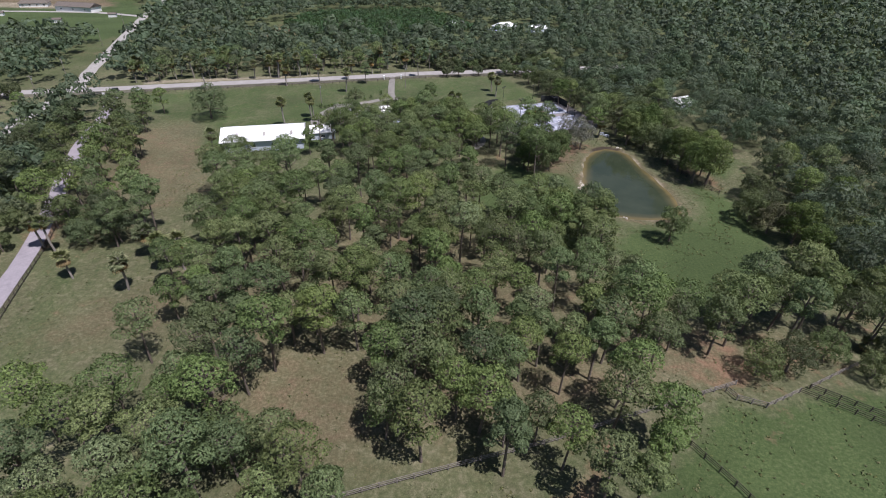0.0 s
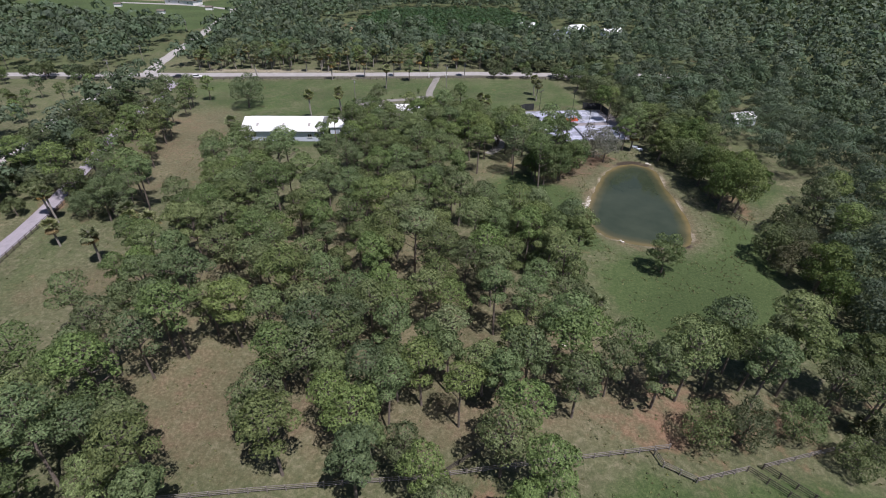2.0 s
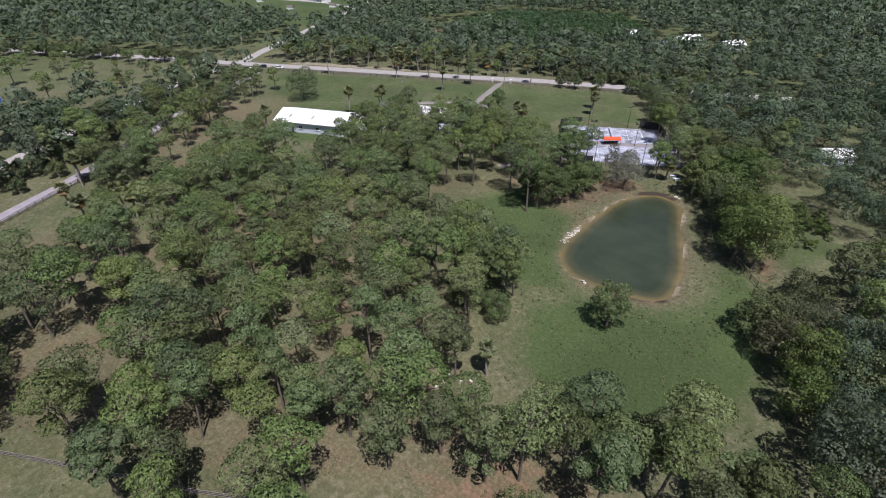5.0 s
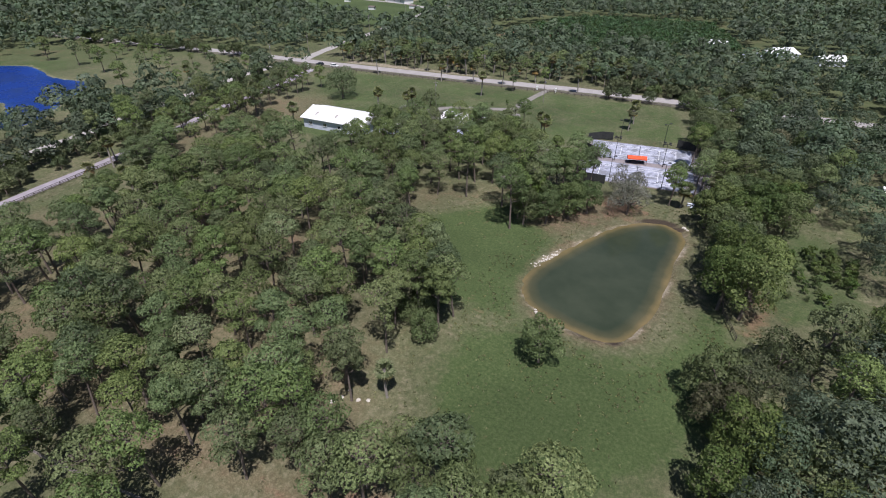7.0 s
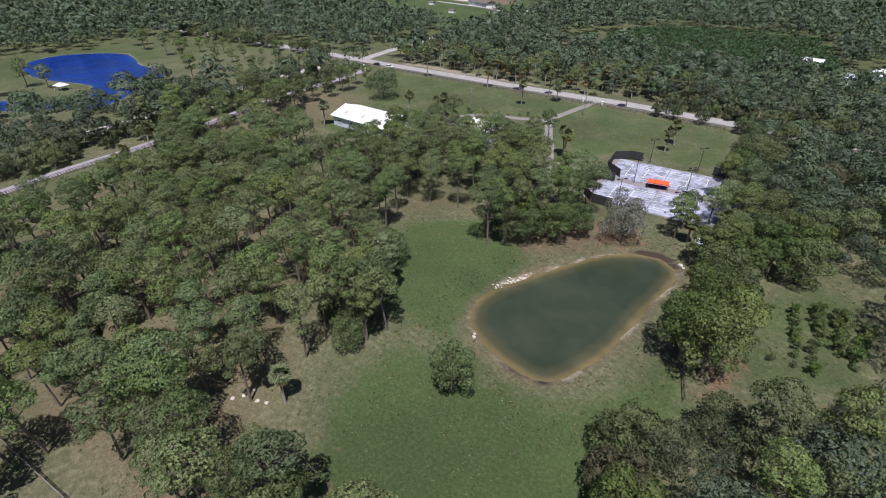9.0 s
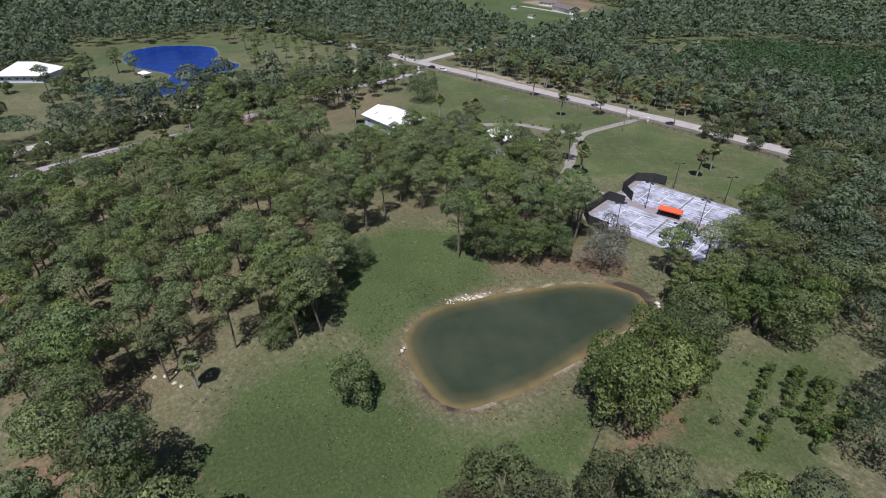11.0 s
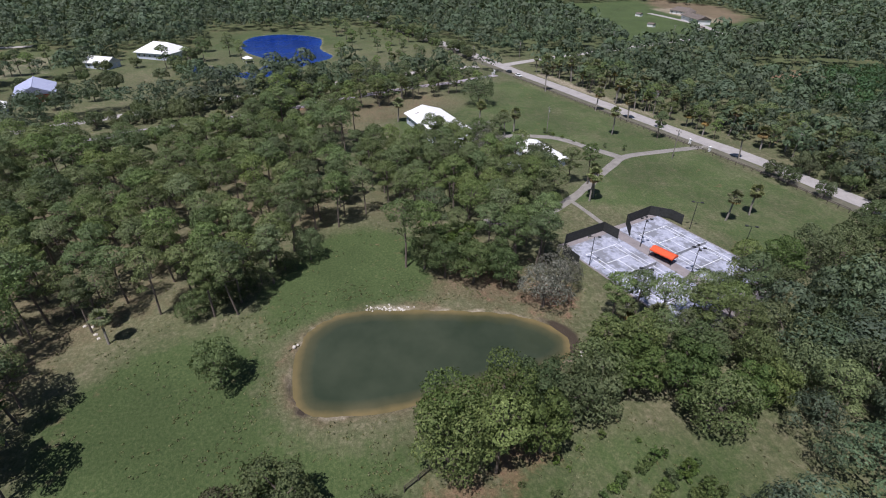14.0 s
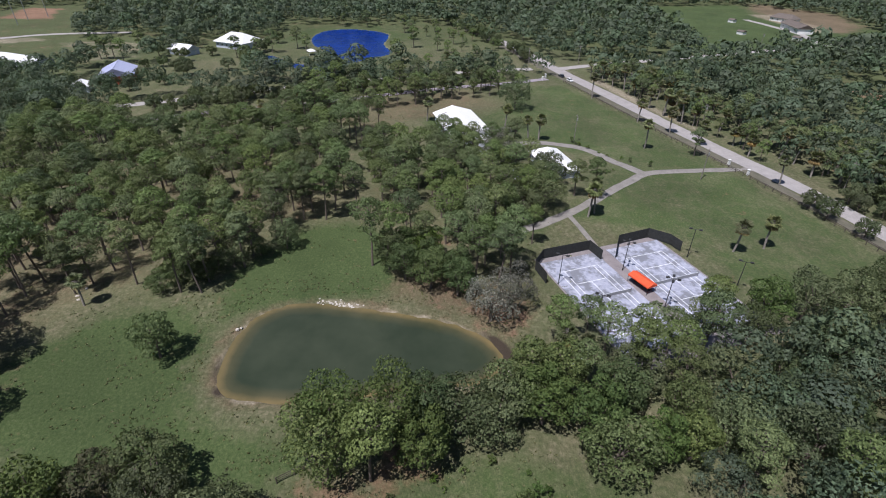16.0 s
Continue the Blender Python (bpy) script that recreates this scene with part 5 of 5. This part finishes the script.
for u, v, heads in ((4.0, -4.0, 4), (19.6, -4.4, 4), (4.0, -22.0, 2), (19.6, -22.0, 2), (4.2, 15.6, 2), (19.5, 15.8, 2)):
    floodlight(u, v, heads)


def screen_fence(name, pts, high, label):
    """Chain-link court fence: posts, a top rail and dark windscreen cloth, panel by panel."""
    fnc = thing(name, label, "fence", m=COURT_M)
    line = []
    for a, b in zip(pts[:-1], pts[1:]):
        n = max(1, round(math.hypot(b[0] - a[0], b[1] - a[1]) / 3.0))
        line += [(a[0] + (b[0] - a[0]) * i / n, a[1] + (b[1] - a[1]) * i / n) for i in range(n)]
    line.append(pts[-1])
    for p in line:
        part("post", Shape().bar((*p, 0), (*p, high + 0.12), 0.045, 0.045, 6), M_BLACK, fnc)
    for a, b in zip(line[:-1], line[1:]):
        c, w, ang = ((a[0] + b[0]) / 2, (a[1] + b[1]) / 2), math.hypot(b[0] - a[0], b[1] - a[1]), math.atan2(b[1] - a[1], b[0] - a[0])
        pan = part("windscreen_panel", Shape().box((*c, high / 2 + 0.1), (w - 0.08, 0.03, high - 0.2), ang), M_SCREEN, fnc)
        part("top_rail", Shape().bar((*a, high), (*b, high), 0.035, 0.035, 5), M_BLACK, pan)


screen_fence("court_fence", [(-1.0, -2.6), (-6.5, 2.0), (-7.0, 12.0), (-2.5, 15.4), (1.5, 15.6)], 3.0, "black windscreened fence round the court's end")
screen_fence("court_fence", [(-1.5, -6.5), (-6.6, -6.8), (-6.6, -20.5), (-3.0, -24.5), (3.0, -24.8)], 3.0, "black windscreened fence at the corner of the paler court")
screen_fence("court_fence", [(24.0, 15.8), (31.0, 13.5), (31.5, 4.0)], 3.0, "black windscreened fence at the wooded end")


# ---- board fences ----
POST_MESH = Shape().box((0, 0, 0.7), (0.16, 0.16, 1.5), 0, 0.02).mesh("post", M_BOARD)
RAIL_MESH = Shape().box((0, 0, 0), (1.0, 0.05, 0.15), 0, 0.01).mesh("rail", M_BOARD)
POST_DARK = Shape().box((0, 0, 0.7), (0.16, 0.16, 1.5), 0, 0.02).mesh("post", M_DARKBOARD)
RAIL_DARK = Shape().box((0, 0, 0), (1.0, 0.05, 0.15), 0, 0.01).mesh("rail", M_DARKBOARD)


def board_fence(pts, label, rails=3, gap=2.6, dark=False, group="board fences"):
    fnc = thing("board_fence", label, "fence", group)
    line = []
    for a, b in zip(pts[:-1], pts[1:]):
        n = max(1, round(math.hypot(b[0] - a[0], b[1] - a[1]) / gap))
        line += [(a[0] + (b[0] - a[0]) * i / n, a[1] + (b[1] - a[1]) * i / n) for i in range(n)]
    line.append(tuple(pts[-1]))
    rng = np.random.default_rng(len(line))
    for x, y in line:
        part("post", POST_DARK if dark else POST_MESH, None, fnc, m=pose(x, y, -0.1, rng.normal(0, 1.5), rng.normal(0, 1.5), rng.uniform(-6, 6)))
    for a, b in zip(line[:-1], line[1:]):
        d, ang = math.hypot(b[0] - a[0], b[1] - a[1]), math.degrees(math.atan2(b[1] - a[1], b[0] - a[0]))
        for k in range(rails):
            part("rail", RAIL_DARK if dark else RAIL_MESH, None, fnc, m=pose((a[0] + b[0]) / 2, (a[1] + b[1]) / 2, 1.25 - k * 0.42, 0, rng.normal(0, 0.6), ang) @ Matrix.Diagonal((d + 0.1, 1, 1, 1)))
    return fnc


board_fence([(-26, 38), (-3, 45), (18, 51), (37, 57.5), (56, 64)], "long weathered grey board fence along the pasture")
board_fence([(53.5, 62.5), (54.5, 60.5), (59, 58.8), (67, 62.3)], "weathered board fence round the paddock corner", gap=2.2)
board_fence([(67, 62.3), (74, 57.5), (82, 52), (92, 45)], "dark board fence along the paddock lane", dark=True)
board_fence([(69.5, 63.2), (77, 58), (85, 52.5), (95, 46)], "dark board fence on the far side of the lane", dark=True)
board_fence([(69.5, 63.2), (80, 68), (92, 73)], "weathered board fence under the oaks")
board_fence([(42, 51), (46, 44), (49, 38)], "dark board fence crossing the green paddock", dark=True)
board_fence([(27, 58), (22, 53)], "short length of dark board fence under pines", dark=True)
drive_edge = offset(DRIVE, -3.6)
board_fence([tuple(p) for p in drive_edge[4:-8:4]], "dark board fence beside the asphalt drive", dark=True, gap=2.8)
board_fence([(90, 143), (86, 150), (84, 158)], "dark board fence at the wood's edge", dark=True)
road_edge = offset(MAIN_ROAD, -10.5)
road_edge = road_edge[(road_edge[:, 0] > -150) & (road_edge[:, 0] < 40)]
board_fence([tuple(p) for p in road_edge[::4]], "low dark wire-and-post fence beside the road", rails=2, gap=3.4, dark=True)


# ---- small things ----
M_CARDARK = plain("dark_car_paint", (0.02, 0.022, 0.03), (0.035, 0.038, 0.05), 2.0, 0.3)
M_CARWHITE = plain("white_car_paint", (0.66, 0.66, 0.66), (0.76, 0.76, 0.76), 2.0, 0.3)


def parked_car(x, y, turn, paint, label):
    """A parked wagon: shaped body, glazed cabin and four wheels."""
    c = thing("parked_car", label, "car", "parked cars", m=pose(x, y, 0.1, 0, 0, turn))

    def shell(profile, w0, w1):
        n = len(profile)
        v = [(px, -w0 if pz < 0.9 else -w1, pz) for px, pz in profile] + [(px, w0 if pz < 0.9 else w1, pz) for px, pz in profile]
        return Shape().add(v, [tuple(range(n)), tuple(range(2 * n - 1, n - 1, -1))] + [(i, n + i, n + (i + 1) % n, (i + 1) % n) for i in range(n)])

    body = part("body", shell([(-2.2, 0.35), (2.2, 0.35), (2.3, 0.6), (2.15, 0.85), (1.0, 0.98), (-2.1, 1.0), (-2.25, 0.7)], 0.9, 0.86), paint, c)
    cabin = part("cabin", shell([(-2.0, 0.97), (1.0, 0.97), (0.35, 1.55), (-1.75, 1.58)], 0.8, 0.74), M_GLASS, c, "dark window glass")
    part("roof", Shape().box((-0.7, 0, 1.59), (2.1, 1.42, 0.06), 0, 0.02), paint, cabin)
    for px in (-1.4, 1.4):
        for py in (-0.82, 0.82):
            tyre = part("wheel", Shape().bar((px, py - 0.11, 0.33), (px, py + 0.11, 0.33), 0.33, 0.33, 12), M_BLACK, c)
            part("rim", Shape().bar((px, py - 0.12, 0.33), (px, py + 0.12, 0.33), 0.19, 0.19, 8), M_STEEL, tyre)
    for py in (-0.6, 0.6):
        part("headlight", Shape().box((2.22, py, 0.72), (0.12, 0.36, 0.16), 0, 0.03), M_TRIM, body)


parked_car(-156.5, 245.2, 195, M_CARDARK, "dark wagon parked where the drive meets the road")
parked_car(-146.5, 247.6, 15, M_CARWHITE, "white wagon stopped at the road's edge")

def utility_pole(x, y, turn):
    p = thing("utility_pole", "tall wooden utility pole with crossarm and insulators", "utility pole", "utility poles", m=pose(x, y, 0, 0, 0, turn))
    part("pole", Shape().bar((0, 0, -0.3), (0, 0, 11.0), 0.16, 0.11, 8), M_BOARD, p)
    arm = part("crossarm", Shape().box((0, 0, 10.3), (2.4, 0.12, 0.14), 0, 0.02), M_BOARD, p)
    for dx in (-1.05, -0.5, 0.5, 1.05):
        part("insulator", Shape().bar((dx, 0, 10.37), (dx, 0, 10.6), 0.05, 0.03, 6), M_STEEL, arm)
    part("transformer", Shape().bar((0.3, 0, 8.8), (0.3, 0, 9.7), 0.22, 0.22, 10), M_STEEL, p)


for x, y, turn in ((-183, 231, 20), (-190, 264, 100), (-218, 346, 105), (-236, 408, 105), (-52.3, 225.2, 12), (-16.6, 259.3, 12), (-255, 240, 15), (-120, 271, 15), (-66, 283, 15), (-5, 300, 15)):
    utility_pole(x, y, turn)


def rock(seed, r):
    """A lumpy broken stone."""
    rng = np.random.default_rng(seed)
    bm = bmesh.new()
    bmesh.ops.create_icosphere(bm, subdivisions=2, radius=r)
    for v in bm.verts:
        n = noise.noise(v.co * (1.7 / r) + Vector((seed, 0, 0)))
        v.co *= 1 + 0.45 * n
        v.co.z *= 0.55
    me = bpy.data.meshes.new("rock")
    bm.to_mesh(me)
    bm.free()
    me.materials.append(M_ROCK)
    return me


ROCKS = [rock(i, 0.45) for i in range(1, 5)]
rng_rock = np.random.default_rng(17)
for x, y, s in ((55.3, 126.6, 0.9), (54.8, 127.3, 0.6), (39.7, 84.4, 0.9), (40.3, 86.1, 0.8), (40.2, 88, 0.7), (43, 87.4, 0.9), (44.4, 88.4, 0.8), (69, 181.5, 1.2), (70, 180.8, 0.8)):
    single("rock", ROCKS[int(rng_rock.integers(4))], None, "pale limestone rock lying on the grass", "rock", "pale rocks", m=pose(x, y, 0.0, 0, 0, rng_rock.uniform(0, 360)) @ Matrix.Scale(s, 4))
for i in range(60):
    a = rng_rock.uniform(0, 1)
    x, y = 46.2 + 2.0 * a + rng_rock.normal(0, 0.4), 142 + 9 * a + rng_rock.normal(0, 0.8)
    d = edge_distance(np.array([x]), np.array([y]), POND)[0]
    if d > 0.2:
        single("rock", ROCKS[int(rng_rock.integers(4))], None, "white limestone rubble spilled on the pond bank", "rock", "bank rubble", m=pose(x, y, float(land_height(np.array([x]), np.array([y]))[0]), 0, 0, rng_rock.uniform(0, 360)) @ Matrix.Scale(rng_rock.uniform(0.2, 0.6), 4))


def picnic_table(x, y, turn):
    t = thing("picnic_table", "pale blue-white picnic table beneath the trees", "table", m=pose(x, y, 0, 0, 0, turn))
    for k in range(4):
        part("board", Shape().box((0, -0.3 + 0.2 * k, 0.76), (1.8, 0.18, 0.05), 0, 0.01), M_WALL, t)
    for sy in (-0.75, 0.75):
        part("seat", Shape().box((0, sy, 0.45), (1.8, 0.26, 0.05), 0, 0.01), M_WALL, t)
    for sx in (-0.7, 0.7):
        part("leg", Shape().bar((sx, -0.8, 0), (sx, 0.3, 0.76), 0.05, 0.05, 6).bar((sx, 0.8, 0), (sx, -0.3, 0.76), 0.05, 0.05, 6).box((sx, 0, 0.42), (0.06, 1.7, 0.08)), M_WALL, t)


picnic_table(68.0, 193.5, 30)
picnic_table(66.6, 195.5, 10)


def gate_post(x, y):
    g = thing("gate_pillar", "pale square masonry pillar at the drive entrance", "pillar", "gate pillars", m=pose(x, y, 0, 0, 0, 12))
    part("shaft", Shape().box((0, 0, 0.9), (0.7, 0.7, 1.8), 0, 0.03), M_TRIM, g)
    part("cap", Shape().box((0, 0, 1.9), (0.95, 0.95, 0.2), 0, 0.05), M_TRIM, g)


for x, y in ((-29, 275.5), (-20, 277.5), (-150, 233), (-156, 236)):
    gate_post(x, y)


def shade_tent(x, y):
    t = thing("garden_shelter", "small white-topped shelter on the lake lawn", "shelter", m=pose(x, y, 0, 0, 0, 25))
    part("roof", Shape().add([(-3, -2.5, 2.5), (3, -2.5, 2.5), (3, 2.5, 2.5), (-3, 2.5, 2.5), (0, 0, 3.8), (-3, -2.5, 2.3), (3, -2.5, 2.3), (3, 2.5, 2.3), (-3, 2.5, 2.3)],
                             [(0, 1, 4), (1, 2, 4), (2, 3, 4), (3, 0, 4), (5, 6, 1, 0), (6, 7, 2, 1), (7, 8, 3, 2), (8, 5, 0, 3), (8, 7, 6, 5)]), M_WHITE, t)
    for a in (-2.7, 2.7):
        for b in (-2.2, 2.2):
            part("post", Shape().bar((a, b, 0), (a, b, 2.4), 0.08, 0.08, 6), M_TRIM, t)


shade_tent(-216, 93)


def field_mast(x, y):
    p = thing("stadium_light", "tall pale sports-field light mast", "lamp post", "sports-field masts", m=pose(x, y, 0))
    part("mast", Shape().bar((0, 0, 0), (0, 0, 24), 0.3, 0.16, 8), M_STEEL, p)
    head = part("lamp_bar", Shape().box((0, 0, 23.5), (3.4, 0.2, 0.2), 0, 0.03).box((0, 0, 22.6), (3.4, 0.2, 0.2), 0, 0.03), M_STEEL, p)
    for dx in (-1.4, -0.5, 0.5, 1.4):
        for z in (23.5, 22.6):
            part("lamp", Shape().bar((dx, -0.1, z), (dx, -0.5, z - 0.2), 0.18, 0.3, 8), M_TRIM, head)


for x, y in ((-360, -181), (-377, -174), (-416, -141), (-330, -170)):
    field_mast(x, y)
joined("lawn_pines", FAR_PINE_KINDS, [(-201, -34.6), (-201, -31), (-202, -27), (-193, -17), (-227, -22), (-210, 60), (-222, 66), (-235, 80), (-225, 88), (-205, 48), (-330, 100), (-326, 120), (-300, 152), (-270, 158), (-240, 160), (-190, 150)], "slender tall pines on open lawn beyond the road", "pines", 0.8, 1.1, 12)
joined("pavilion_oaks", FAR_OAK_KINDS, [(-222, 58), (-212, 30), (-228, 60), (-255, 62), (-262, 40), (-235, 10), (-208, -2), (-195, 18), (-170, 24), (-160, 34), (-200, 55), (-180, 62)], "round dark oaks about the white pavilion", "oaks", 0.8, 1.1, 13)
joined("lake_lawn_trees", FAR_PINE_KINDS, fill([(-330, 145), (-320, 188), (-250, 212), (-190, 226), (-172, 215), (-170, 160), (-200, 172), (-290, 168)], 9.0, 31, [(-300, 152)], 26), "scattered young pines on the mown lawn by the lake", "pines", 0.45, 0.75, 32)
joined("barn_lawn_trees", FAR_OAK_KINDS, fill([(-188, 44), (-152, 70), (-136, 58), (-124, 30), (-128, -18), (-185, -18)], 10.0, 33, [(-150, 2), (-142, 6), (-158, -2), (-128, -6)], 12), "scattered oaks on the lawn round the red barn", "oaks", 0.6, 0.9, 34)
